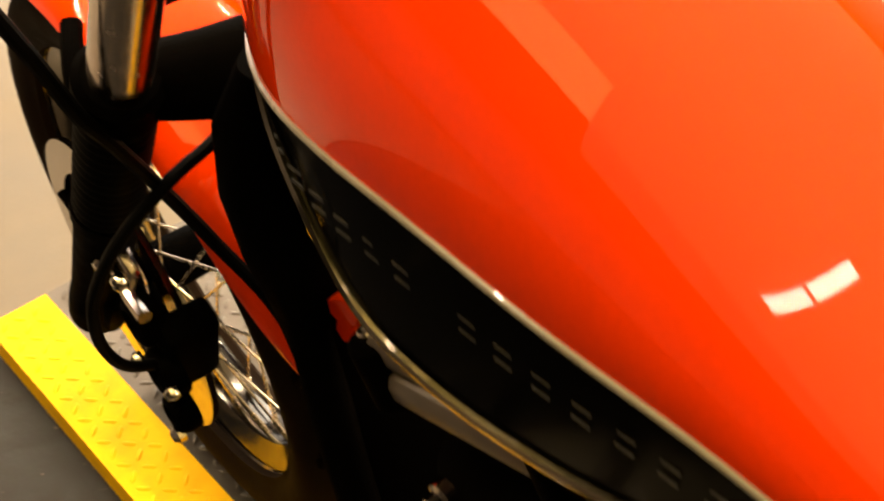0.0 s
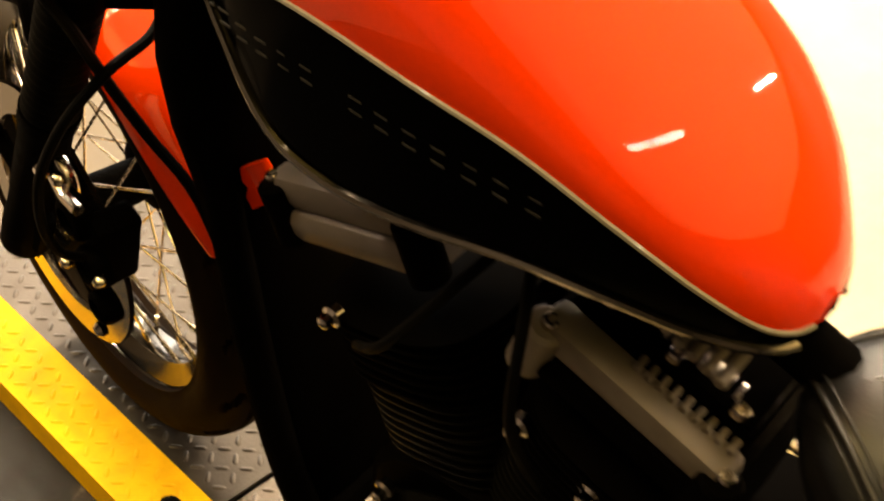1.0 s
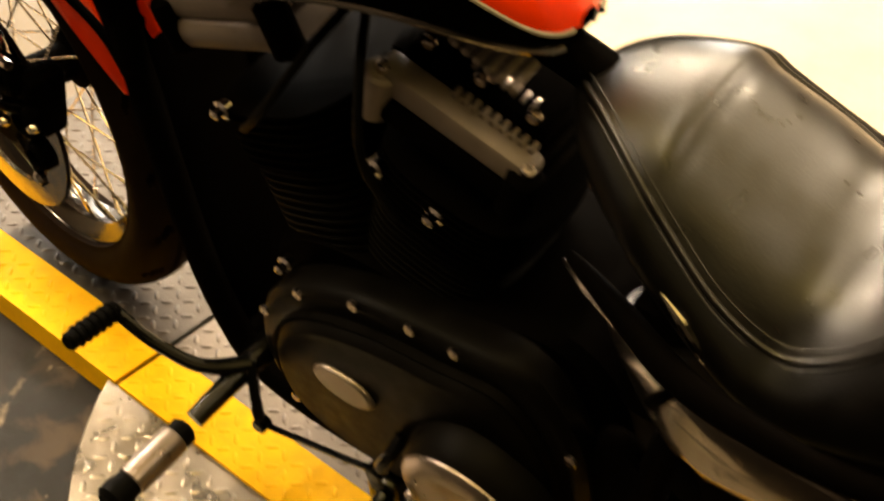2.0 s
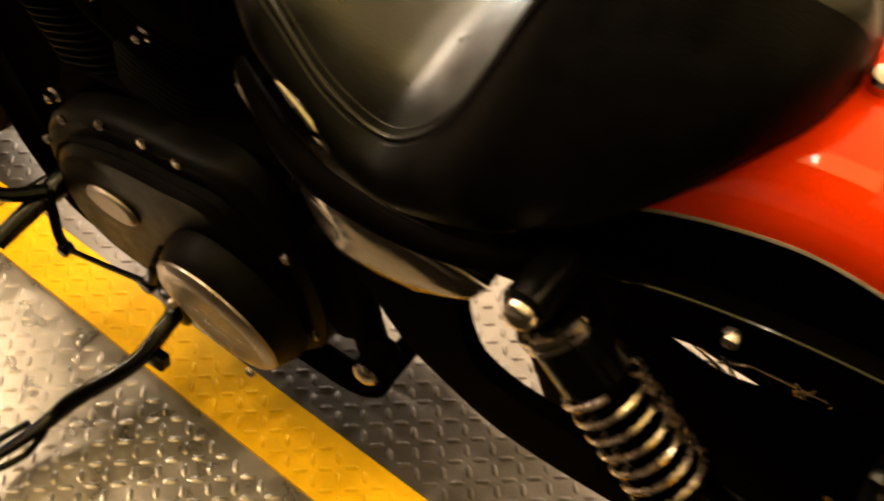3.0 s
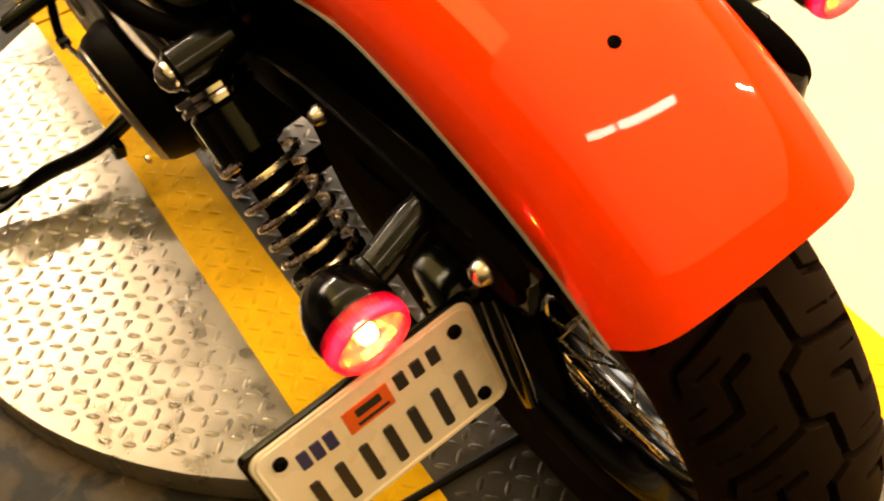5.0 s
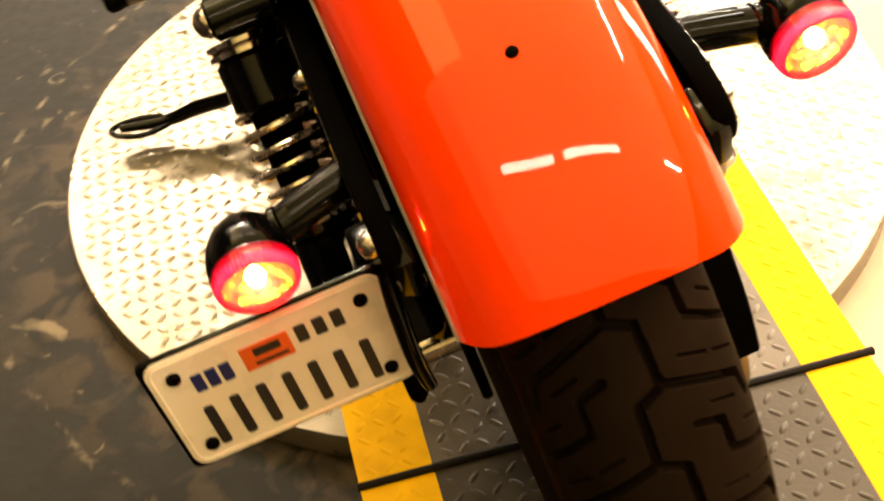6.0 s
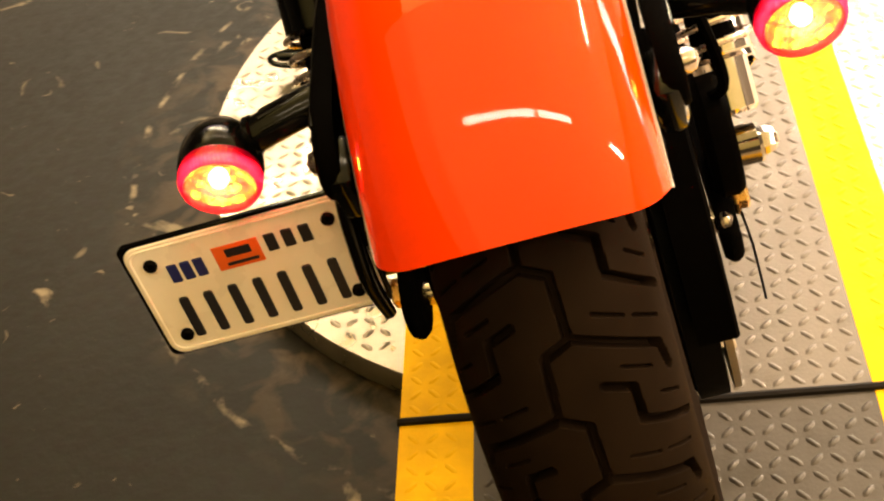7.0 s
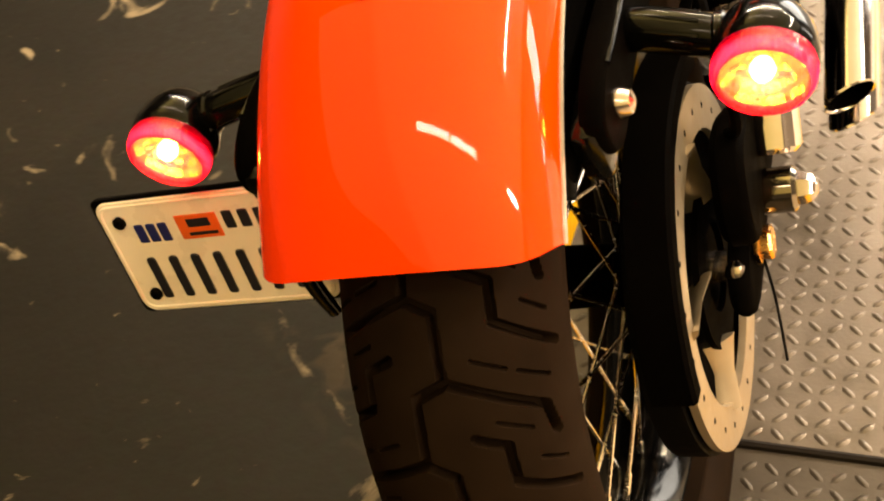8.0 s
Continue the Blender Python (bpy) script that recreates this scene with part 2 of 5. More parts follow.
    sc.inputs["Scale"].default_value, sc.inputs["Detail"].default_value, sc.inputs["Distortion"].default_value = 7.5, 7, 1.2
    L(co.outputs["Object"], sc.inputs["Vector"])
    scs = N("ShaderNodeMapRange")
    scs.inputs["From Min"].default_value, scs.inputs["From Max"].default_value = 0.655, 0.74
    L(sc.outputs["Fac"], scs.inputs["Value"])
    # small pale flecks
    fl = N("ShaderNodeTexNoise")
    fl.inputs["Scale"].default_value, fl.inputs["Detail"].default_value, fl.inputs["Distortion"].default_value = 34, 5, 0.8
    L(co.outputs["Object"], fl.inputs["Vector"])
    fls = N("ShaderNodeMapRange")
    fls.inputs["From Min"].default_value, fls.inputs["From Max"].default_value, fls.inputs["To Max"].default_value = 0.69, 0.75, 0.6
    L(fl.outputs["Fac"], fls.inputs["Value"])
    mx0 = N("ShaderNodeMath")
    mx0.operation = "MAXIMUM"
    L(fls.outputs[0], mx0.inputs[0])
    L(scs.outputs[0], mx0.inputs[1])
    mx = N("ShaderNodeMath")
    mx.operation = "MAXIMUM"
    L(ring.outputs[0], mx.inputs[0])
    L(mx0.outputs[0], mx.inputs[1])
    half = N("ShaderNodeMath")
    half.operation = "MULTIPLY"
    half.inputs[1].default_value = 0.7
    L(mx.outputs[0], half.inputs[0])
    fin = N("ShaderNodeMix")
    fin.data_type = "RGBA"
    fin.inputs["B"].default_value = (0.30, 0.235, 0.155, 1)
    L(half.outputs[0], fin.inputs["Factor"])
    L(soil.outputs["Result"], fin.inputs["A"])
    L(fin.outputs["Result"], b.inputs["Base Color"])
    rr = N("ShaderNodeMapRange")
    b.inputs["Specular IOR Level"].default_value = 0.19
    rr.inputs["To Min"].default_value, rr.inputs["To Max"].default_value = 0.44, 0.70
    L(fine.outputs["Fac"], rr.inputs["Value"])
    L(rr.outputs[0], b.inputs["Roughness"])
    bp = N("ShaderNodeBump")
    bp.inputs["Strength"].default_value, bp.inputs["Distance"].default_value = 0.25, 0.003
    L(fine.outputs["Fac"], bp.inputs["Height"])
    L(bp.outputs[0], b.inputs["Normal"])
    return m


CONCRETE = floor_material()

# ---- mesh helpers ----
V = Vector


def smooth_path(pts, sub=6):
    pts = [V(p) for p in pts]
    if len(pts) < 3:
        return pts
    out = []
    for i in range(len(pts) - 1):
        a, b, c, d = pts[max(i - 1, 0)], pts[i], pts[i + 1], pts[min(i + 2, len(pts) - 1)]
        for k in range(sub):
            t = k / sub
            out.append(0.5 * (2 * b + (c - a) * t + (2 * a - 5 * b + 4 * c - d) * t * t + (3 * b - a - 3 * c + d) * t ** 3))
    return out + [pts[-1]]


def skin(bm, rings, closed=True, caps=True):
    vs = [[bm.verts.new(p) for p in r] for r in rings]
    n = len(vs[0])
    for a, b in zip(vs, vs[1:]):
        for i in range(n if closed else n - 1):
            j = (i + 1) % n
            bm.faces.new((a[i], a[j], b[j], b[i]))
    if caps and closed:
        bm.faces.new(list(reversed(vs[0])))
        bm.faces.new(vs[-1])
    return vs


def tube(bm, pts, r, n=10, sub=6, squash=1.0):
    pts = smooth_path(pts, sub)
    rad = r if isinstance(r, (list, tuple)) else [r, r]
    t0 = (pts[1] - pts[0]).normalized()
    side = t0.orthogonal().normalized()
    rings = []
    for i, p in enumerate(pts):
        t = (pts[min(i + 1, len(pts) - 1)] - pts[max(i - 1, 0)]).normalized()
        side = (side - t * side.dot(t)).normalized()
        up = t.cross(side)
        f = i / (len(pts) - 1) * (len(rad) - 1)
        k = min(int(f), len(rad) - 2)
        q = rad[k] + (rad[k + 1] - rad[k]) * (f - k)
        rings.append([p + side * q * math.cos(2 * math.pi * j / n) + up * q * squash * math.sin(2 * math.pi * j / n) for j in range(n)])
    skin(bm, rings)


def lathe(bm, prof, p0, axis, n=32, caps=True):
    """prof: rows (radius, distance along the axis from p0)."""
    axis = V(axis).normalized()
    s = axis.orthogonal().normalized()
    u = axis.cross(s)
    p0 = V(p0)
    skin(bm, [[p0 + axis * h + (s * math.cos(2 * math.pi * j / n) + u * math.sin(2 * math.pi * j / n)) * max(r, 0.0002) for j in range(n)] for r, h in prof], caps=caps)


def cyl(bm, p0, p1, r, n=20, bev=0.0015):
    d = V(p1) - V(p0)
    h = d.length
    b = min(bev, r * 0.4, h * 0.3)
    lathe(bm, [(r - b, 0), (r, b), (r, h - b), (r - b, h)], p0, d, n)


def box(bm, c, size, rot=(0, 0, 0), bev=0.003):
    m = pose(*c, *rot) @ Matrix.Diagonal((*size, 1))
    g = bmesh.ops.create_cube(bm, size=1, matrix=m)
    if bev:
        es = list({e for v in g["verts"] for e in v.link_edges})
        bmesh.ops.bevel(bm, geom=es, offset=bev, segments=2, affect="EDGES", profile=0.5)


def prism(bm, outline, x0, x1, bev=0.004):
    """A plate: the outline in (y, z), between two values of x, with softened rims."""
    cy = sum(p[0] for p in outline) / len(outline)
    cz = sum(p[1] for p in outline) / len(outline)

    def ringat(x, k):
        return [V((x, cy + (y - cy) * k, cz + (z - cz) * k)) for y, z in outline]
    size = max(max(abs(p[0] - cy), abs(p[1] - cz)) for p in outline)
    k = 1 - bev / size
    s = 1 if x1 > x0 else -1
    skin(bm, [ringat(x0, k), ringat(x0 + s * bev, 1), ringat(x1 - s * bev, 1), ringat(x1 - s * bev * 0.3, (1 + k) / 2), ringat(x1, k)])


def rounded(outline, sub=5):
    pts = [V((p[0], p[1], 0)) for p in outline]
    n = len(pts)
    out = []
    for i in range(n):
        a, b, c, d = pts[i - 1], pts[i], pts[(i + 1) % n], pts[(i + 2) % n]
        for k in range(sub):
            t = k / sub
            q = 0.5 * (2 * b + (c - a) * t + (2 * a - 5 * b + 4 * c - d) * t * t + (3 * b - a - 3 * c + d) * t ** 3)
            out.append((q.x, q.y))
    return out


def part(name, bm, material, parent=None, label="", sharp=35):
    me = bpy.data.meshes.new(name)
    bmesh.ops.recalc_face_normals(bm, faces=bm.faces)
    bm.to_mesh(me)
    bm.free()
    for m in (material if isinstance(material, (list, tuple)) else [material]):
        me.materials.append(m)
    me.shade_smooth()
    me.set_sharp_from_angle(angle=radians(sharp))
    ob = new(name, me)
    ob.parent = parent
    if label:
        ob["label"] = label
    return ob


def piece(name, ob, parent, m=None):
    """One more object on the mesh of ob."""
    o = new(name, ob.data)
    o.parent = parent
    o.matrix_basis = m or Matrix()
    return o


def B():
    return bmesh.new()

# ---- the room ----
FLOOR_Z = -0.045
X0, X1, Y0, Y1 = -8.0, 8.0, -11.0, 9.0


def slab(name, lo, hi, material, label, category, bev=0.0):
    bm = B()
    box(bm, [(a + b) / 2 for a, b in zip(lo, hi)], [b - a for a, b in zip(lo, hi)], bev=bev)
    return tagged(part(name, bm, material), label, category, kind="structure")


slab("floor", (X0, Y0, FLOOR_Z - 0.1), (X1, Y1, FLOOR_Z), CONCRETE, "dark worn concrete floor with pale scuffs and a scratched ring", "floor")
slab("ceiling", (X0, Y0, CEILING_Z), (X1, Y1, CEILING_Z + 0.15), CEIL_PAINT, "plain dark ceiling with rows of tube lights", "ceiling")
slab("wall_west", (X0 - 0.15, Y0, FLOOR_Z), (X0, Y1, CEILING_Z), WALL_PAINT, "plain dark painted workshop wall", "wall")
slab("wall_south", (X0 - 0.15, Y0 - 0.15, FLOOR_Z), (X1 + 0.15, Y0, CEILING_Z), WALL_PAINT, "plain dark painted workshop wall", "wall")
bm = B()
for ay, by, az, bz in ((Y0, 3.3, FLOOR_Z, CEILING_Z), (4.6, Y1, FLOOR_Z, CEILING_Z), (3.3, 4.6, 3.75, CEILING_Z)):
    box(bm, (X1 + 0.075, (ay + by) / 2, (az + bz) / 2), (0.15, by - ay, bz - az), bev=0)
tagged(part("wall_east", bm, WALL_PAINT), "dark painted wall with a narrow bright doorway", "wall", kind="structure")
bm = B()
for ax, bx, az, bz in ((X0 - 0.15, 1.5, FLOOR_Z, CEILING_Z), (6.9, X1 + 0.15, FLOOR_Z, CEILING_Z), (1.5, 6.9, 3.9, CEILING_Z)):
    box(bm, ((ax + bx) / 2, Y1 + 0.075, (az + bz) / 2), (bx - ax, 0.15, bz - az), bev=0)
tagged(part("wall_north", bm, WALL_PAINT), "dark painted wall with a wide opening added for light", "wall", kind="structure")


def ceiling_light(long):
    bm = B()
    box(bm, (0, 0, 0.03), (long + 0.04, 0.12, 0.06), bev=0.01)
    for lx in (-long / 2 - 0.01, long / 2 + 0.01):
        box(bm, (lx, 0, -0.03), (0.02, 0.07, 0.06), bev=0.003)
    return part("ceiling_light", bm, FIXTURE)


for lx, ly, turn, long, wide, watts in TUBES:
    batten = ceiling_light(long)
    batten.matrix_basis = pose(lx, ly, CEILING_Z - 0.075, 0, 0, turn)
    tagged(batten, "white fluorescent batten fixed to the ceiling", "ceiling light", "ceiling lights")
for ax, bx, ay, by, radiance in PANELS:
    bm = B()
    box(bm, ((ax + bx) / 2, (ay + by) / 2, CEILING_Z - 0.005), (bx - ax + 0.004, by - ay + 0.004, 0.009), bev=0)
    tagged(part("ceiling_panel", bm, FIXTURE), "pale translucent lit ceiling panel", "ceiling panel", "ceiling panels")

# ---- the turntable and its track ----
DISC_C, DISC_R = (0.03, 0.385), 0.590
SX = (-0.25, -0.166, 0.267, 0.345)
SEAM_REAR, SEAM_FRONT, TRACK_END = -0.208, 0.885, 1.46


LUG = ((-0.0100, 0, 0), (-0.0054, -0.0030, 0), (0.0054, -0.0030, 0), (0.0100, 0, 0), (0.0054, 0.0030, 0), (-0.0054, 0.0030, 0),
       (-0.0056, 0, 0.0011), (-0.0033, -0.0013, 0.0015), (0.0033, -0.0013, 0.0015), (0.0056, 0, 0.0011), (0.0033, 0.0013, 0.0015), (-0.0033, 0.0013, 0.0015))


def lug_faces(k):
    return [(k + q, k + (q + 1) % 6, k + 6 + (q + 1) % 6, k + 6 + q) for q in range(6)] + [tuple(k + 6 + q for q in range(6))]


def lugs(name, inside, z, material, parent, x0, x1, y0, y1, near=None, high=1.0, pitch=0.0212):
    """Raised bars of tread plate, turned by turns to either side; those in the near stretch are pieces."""
    pts, faces = [], []
    single = bpy.data.meshes.new(name)
    single.from_pydata([(u * 1.08, w * high, h * high - 0.0002) for u, w, h in LUG], [], lug_faces(0))
    single.materials.append(material)
    single.shade_smooth()
    made = 0
    for i in range(int(math.floor(x0 / pitch)), int(math.ceil(x1 / pitch)) + 1):
        for j in range(int(math.floor(y0 / pitch)), int(math.ceil(y1 / pitch)) + 1):
            cx, cy = i * pitch, j * pitch
            if not inside(cx, cy):
                continue
            a = radians(45 if (i + j) % 2 else -45)
            if near and near(cx, cy) and made < 300:
                ob = new(name, single)
                ob.parent = parent
                ob.matrix_basis = pose(cx, cy, z, 0, 0, 45 if (i + j) % 2 else -45)
                made += 1
                continue
            c, s = math.cos(a), math.sin(a)
            k = len(pts)
            for u, w, h in LUG:
                pts.append((cx + 1.08 * u * c - w * high * s, cy + 1.08 * u * s + w * high * c, z + h * high - 0.0002))
            faces += lug_faces(k)
    if not pts:
        return None
    me = bpy.data.meshes.new(name)
    me.from_pydata(pts, [], faces)
    me.materials.append(material)
    me.shade_smooth()
    ob = new(name, me)
    ob.parent = parent
    ob["kind"] = "stuff"
    return ob


def track(name, label, y0, y1, plate=TRACK):
    root = tagged(new(name), label, "ramp", kind="structure")
    for nm, a, b, m in (("yellow_stripe", SX[0], SX[1], YELLOW), ("tread_plate", SX[1], SX[2], plate), ("yellow_stripe", SX[2], SX[3], YELLOW)):
        bm = B()
        box(bm, ((a + b) / 2, (y0 + y1) / 2, -0.0215), (b - a - 0.0004, y1 - y0, 0.043), bev=0)
        ob = part(nm, bm, m, root)
        lugs("raised_tread", lambda x, y: a + 0.009 < x < b - 0.009 and y0 + 0.009 < y < y1 - 0.009, 0.0, m, ob, a, b, y0, y1, lambda x, y: -0.9 < y < 0.9, 1.2 if m is plate else 1.1)
    return root


slab("pale_floor", (X0, TRACK_END + 0.015, FLOOR_Z - 0.05), (X1, Y1, FLOOR_Z + 0.004), PALE_FLOOR, "pale concrete floor ahead of the track", "floor")
slab("side_floor", (0.352, Y0, FLOOR_Z - 0.05), (X1, TRACK_END + 0.014, FLOOR_Z + 0.004), SIDE_FLOOR, "pale concrete floor beside the track", "floor")
track("rear_ramp", "grey tread plate track with yellow painted edges", -1.75, SEAM_REAR - 0.005)
table = track("turntable", "round tread plate turntable with a yellow edged track", SEAM_REAR + 0.005, SEAM_FRONT - 0.004, TABLE_PLATE)
track("front_ramp", "grey tread plate track with yellow painted edges", SEAM_FRONT + 0.004, TRACK_END)
bm = B()
lathe(bm, [(DISC_R - 0.003, -0.0447), (DISC_R, -0.042), (DISC_R, -0.008), (DISC_R - 0.002, -0.005), (0.01, -0.005)], (DISC_C[0], DISC_C[1], 0), (0, 0, 1), n=128)
disc = part("disc", bm, TREAD, table, "bright galvanised tread plate disc")
lugs("raised_tread", lambda x, y: math.hypot(x - DISC_C[0], y - DISC_C[1]) < DISC_R - 0.015 and not (SX[0] - 0.012 < x < SX[3] + 0.012), -0.005, TREAD, disc, -0.58, 0.64, -0.22, 1.0, lambda x, y: x < 0 and 0.1 < y < 0.75, 1.35)
for nm, y in (("rear_seam", SEAM_REAR), ("front_seam", SEAM_FRONT)):
    bm = B()
    if y < 0:
        tube(bm, [(SX[0] - 0.002, y, 0.0005), (SX[3] + 0.006, y, 0.0005)], 0.0052, n=8, sub=1)
    else:
        box(bm, ((SX[0] + SX[3]) / 2, y, -0.02), (SX[3] - SX[0], 0.0078, 0.03), bev=0)
    part("seam_strip", bm, SEAM, table)

# ---- the motorcycle, built upright in its own axes: x right, y forward, z up from the rear tyre's contact ----
bike = new("motorcycle")
bike.matrix_basis = pose(0.014, -0.2696, -0.0177, 2.22, -8.95, 3.92) @ Matrix.Scale(1.056, 4)
tagged(bike, "orange and black cruiser motorcycle leaning on its side stand", "motorcycle")
AXLE_R, TYRE_R = 0.318, 0.299


def group(name, label=""):
    ob = new(name)
    ob.parent = bike
    ob.empty_display_size = 0.05
    if label:
        ob["label"] = label
    return ob


# fuel tank: rows of y, half width at the colour line, height of that line, top, lower lip
TANK = [(0.588, 0.01, 0.687, 0.697, 0.676), (0.594, 0.03, 0.69, 0.713, 0.676), (0.608, 0.05, 0.702, 0.734, 0.682), (0.636, 0.073, 0.729, 0.764, 0.694), (0.68, 0.091, 0.759, 0.799, 0.703),
        (0.742, 0.099, 0.7805, 0.837, 0.696), (0.812, 0.104, 0.7905, 0.873, 0.677), (0.882, 0.102, 0.7935, 0.896, 0.661), (0.942, 0.097, 0.789, 0.907, 0.668), (0.992, 0.085, 0.779, 0.908, 0.716),
        (1.03, 0.066, 0.77, 0.900, 0.742), (1.055, 0.042, 0.763, 0.870, 0.750), (1.07, 0.012, 0.7658, 0.805, 0.757)]


def spline_rows(rows, sub):
    pts = []
    for i in range(len(rows) - 1):
        a, b, c, d = rows[max(i - 1, 0)], rows[i], rows[i + 1], rows[min(i + 2, len(rows) - 1)]
        for k in range(sub):
            t = k / sub
            pts.append([0.5 * (2 * q + (r - p) * t + (2 * p - 5 * q + 4 * r - s) * t * t + (3 * q - p - 3 * r + s) * t ** 3) for p, q, r, s in zip(a, b, c, d)])
    return pts + [list(rows[-1])]


def tank_half(w, zs, zt, zb, upper, n=14):
    out = []
    for i in range(n + 1):
        a = math.pi / 2 * i / n
        if upper:
            out.append((w * math.cos(a) ** 0.8, zs + (zt - zs) * math.sin(a) ** 0.95))
        else:
            # a nearly upright side down to the lip, then the pressed-in floor
            t = i / (n - 4)
            out.append((w * (1 - 0.035 * t * t), zs - (zs - zb) * t) if t <= 1 else (w * 0.965 * (1 - (i - n + 4) / 4), zb + 0.004))
    return out


def make_tank():
    rows = spline_rows(TANK, 5)
    root = group("fuel_tank", "orange over black peanut fuel tank with a grey line between")
    for nm, upper, m in (("upper_shell", True, ORANGE), ("lower_shell", False, TANK_BLACK)):
        bm = B()
        rings = []
        for y, w, zs, zt, zb in rows:
            h = tank_half(max(w, 0.004), zs, zt, zb, upper)
            rings.append([V((-x, y, z)) for x, z in h] + [V((x, y, z)) for x, z in reversed(h[:-1])])
        skin(bm, rings, closed=False)
        bmesh.ops.remove_doubles(bm, verts=bm.verts, dist=0.0003)
        part(nm, bm, m, root, sharp=60)
    for s in (-1, 1):
        bm = B()
        tube(bm, [(s * (w + 0.0003), y, zs) for y, w, zs, zt, zb in rows[2:-2]], 0.0019, n=6, sub=1)
        part("pinstripe", bm, PINSTRIPE, root)
        bm = B()
        tube(bm, [(s * (w * 0.965 + 0.001), y, zb) for y, w, zs, zt, zb in rows[4:-4]], 0.0036, n=8, sub=1)
        part("bottom_lip", bm, DARK_CHROME, root, "glossy rolled lower lip")
    # raised lettering on the side, as thin plain bars
    for k in range(14):
        if k == 6:
            continue
        y = 0.998 - k * 0.0207
        row = min(rows, key=lambda r: abs(r[0] - y))
        z = 0.748 - 0.012 * max(0, (6 - k) / 6)
        f = (row[2] - z) / max(row[2] - row[4], 0.01)
        x = -row[1] * (1 - 0.035 * f * f)
        for dz in (-0.0052, 0.0052):
            bm = B()
            box(bm, (x - 0.0001, y, z + dz), (0.0008, 0.0095, 0.0016), bev=0)
            part("lettering_bar", bm, LETTER_GREY, root)
    return root


make_tank()

# seat: rows of y, half width, bottom, seam (x, z), crown
SEAT = [(0.582, 0.018, 0.620, 0.010, 0.638, 0.640), (0.568, 0.044, 0.614, 0.028, 0.650, 0.654), (0.54, 0.074, 0.605, 0.052, 0.656, 0.666), (0.49, 0.110, 0.594, 0.086, 0.646, 0.676),
        (0.465, 0.119, 0.578, 0.094, 0.628, 0.662), (0.416, 0.131, 0.548, 0.108, 0.597, 0.640), (0.370, 0.140, 0.530, 0.110, 0.577, 0.622), (0.335, 0.143, 0.530, 0.109, 0.592, 0.630),
        (0.303, 0.143, 0.540, 0.103, 0.628, 0.655), (0.275, 0.142, 0.552, 0.092, 0.682, 0.698), (0.25, 0.140, 0.563, 0.072, 0.738, 0.750), (0.225, 0.136, 0.578, 0.052, 0.778, 0.786),
        (0.17, 0.124, 0.618, 0.042, 0.792, 0.799), (0.12, 0.102, 0.664, 0.034, 0.784, 0.790), (0.092, 0.078, 0.690, 0.024, 0.772, 0.777), (0.074, 0.048, 0.700, 0.012, 0.756, 0.760), (0.066, 0.018, 0.710, 0.004, 0.738, 0.740)]


def make_seat():
    root = group("seat", "black vinyl solo seat with a piped dished pad")
    rows = spline_rows(SEAT, 5)
    rings, seam = [], []
    for y, w, zb, sx, sz, zt in rows:
        half = [(0, zb), (w * 0.7, zb), (w * 0.94, zb + 0.004), (w, zb + 0.018)]
        for k in range(1, 9):
            t = k / 9
            bulge = math.sin(t * math.pi) * 0.010
            half.append((w + (sx - w) * t ** 1.5 + bulge * 0.5, zb + 0.018 + (sz - zb - 0.018) * t + bulge * 0.4))
        half.append((sx, sz))
        seam.append((sx, y, sz))
        for k in range(1, 8):
            t = k / 7
            half.append((sx * (1 - t), sz + (zt - sz) * (1 - (1 - t) ** 3)))
        rings.append([V((-x, y, z)) for x, z in half] + [V((x, y, z)) for x, z in reversed(half[1:-1])])
    n = len(rings[0])
    # sides get the shaded copy of the vinyl, the pad the lit one
    bm = B()
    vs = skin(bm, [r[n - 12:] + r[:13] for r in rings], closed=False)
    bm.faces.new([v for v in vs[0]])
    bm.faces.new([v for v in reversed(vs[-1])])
    part("cushion", bm, SEAT_SHADED, root, "black vinyl sides, duller and darker to look shaded", sharp=80)
    bm = B()
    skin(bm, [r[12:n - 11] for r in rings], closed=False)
    part("insert", bm, SEAT_LIT, root, "black vinyl pad, glossier and lighter to look lit", sharp=80)
    for s in (-1, 1):
        for off, r in ((0, 0.0024), (0.0065, 0.0011), (-0.008, 0.0009)):
            bm = B()
            tube(bm, [(s * (x + off * 0.8), y, z - off * 0.6 + 0.0012) for x, y, z in seam[2:-24]], r, n=8, sub=1)
            part("piping", bm, PIPING, root)
    bm = B()
    lathe(bm, [(0.0145, 0), (0.0145, 0.003), (0.0095, 0.005), (0.0105, 0.016), (0.0085, 0.019), (0.0005, 0.0195)], (0, 0.056, 0.699), (0, -0.12, 0.99), n=20)
    part("seat_screw", bm, STEEL, root, "chrome thumb screw")


make_seat()

# rear fender, swept round the rear axle: degrees from straight ahead, radius of the rim, rise of the crown
FENDER = [(38, 0.345, 0.040), (52, 0.340, 0.047), (62, 0.338, 0.052), (73, 0.337, 0.056), (83, 0.336, 0.057), (93, 0.325, 0.060), (100, 0.318, 0.061), (108, 0.312, 0.060), (116, 0.307, 0.056), (124, 0.304, 0.050), (131, 0.304, 0.040)]


def fender_point(row, u, lift=0.0, half=0.092):
    a, r, h = row
    if a > 122:
        a = 122 + (a - 122) * (1 - 0.22 * max(0, (abs(u) - 0.55) / 0.45) ** 4)
    x = half * u
    q = r + lift + h * (max(1 - abs(u) ** 2.8, 0)) ** 0.5
    return V((x, q * math.cos(radians(a)), AXLE_R + q * math.sin(radians(a))))


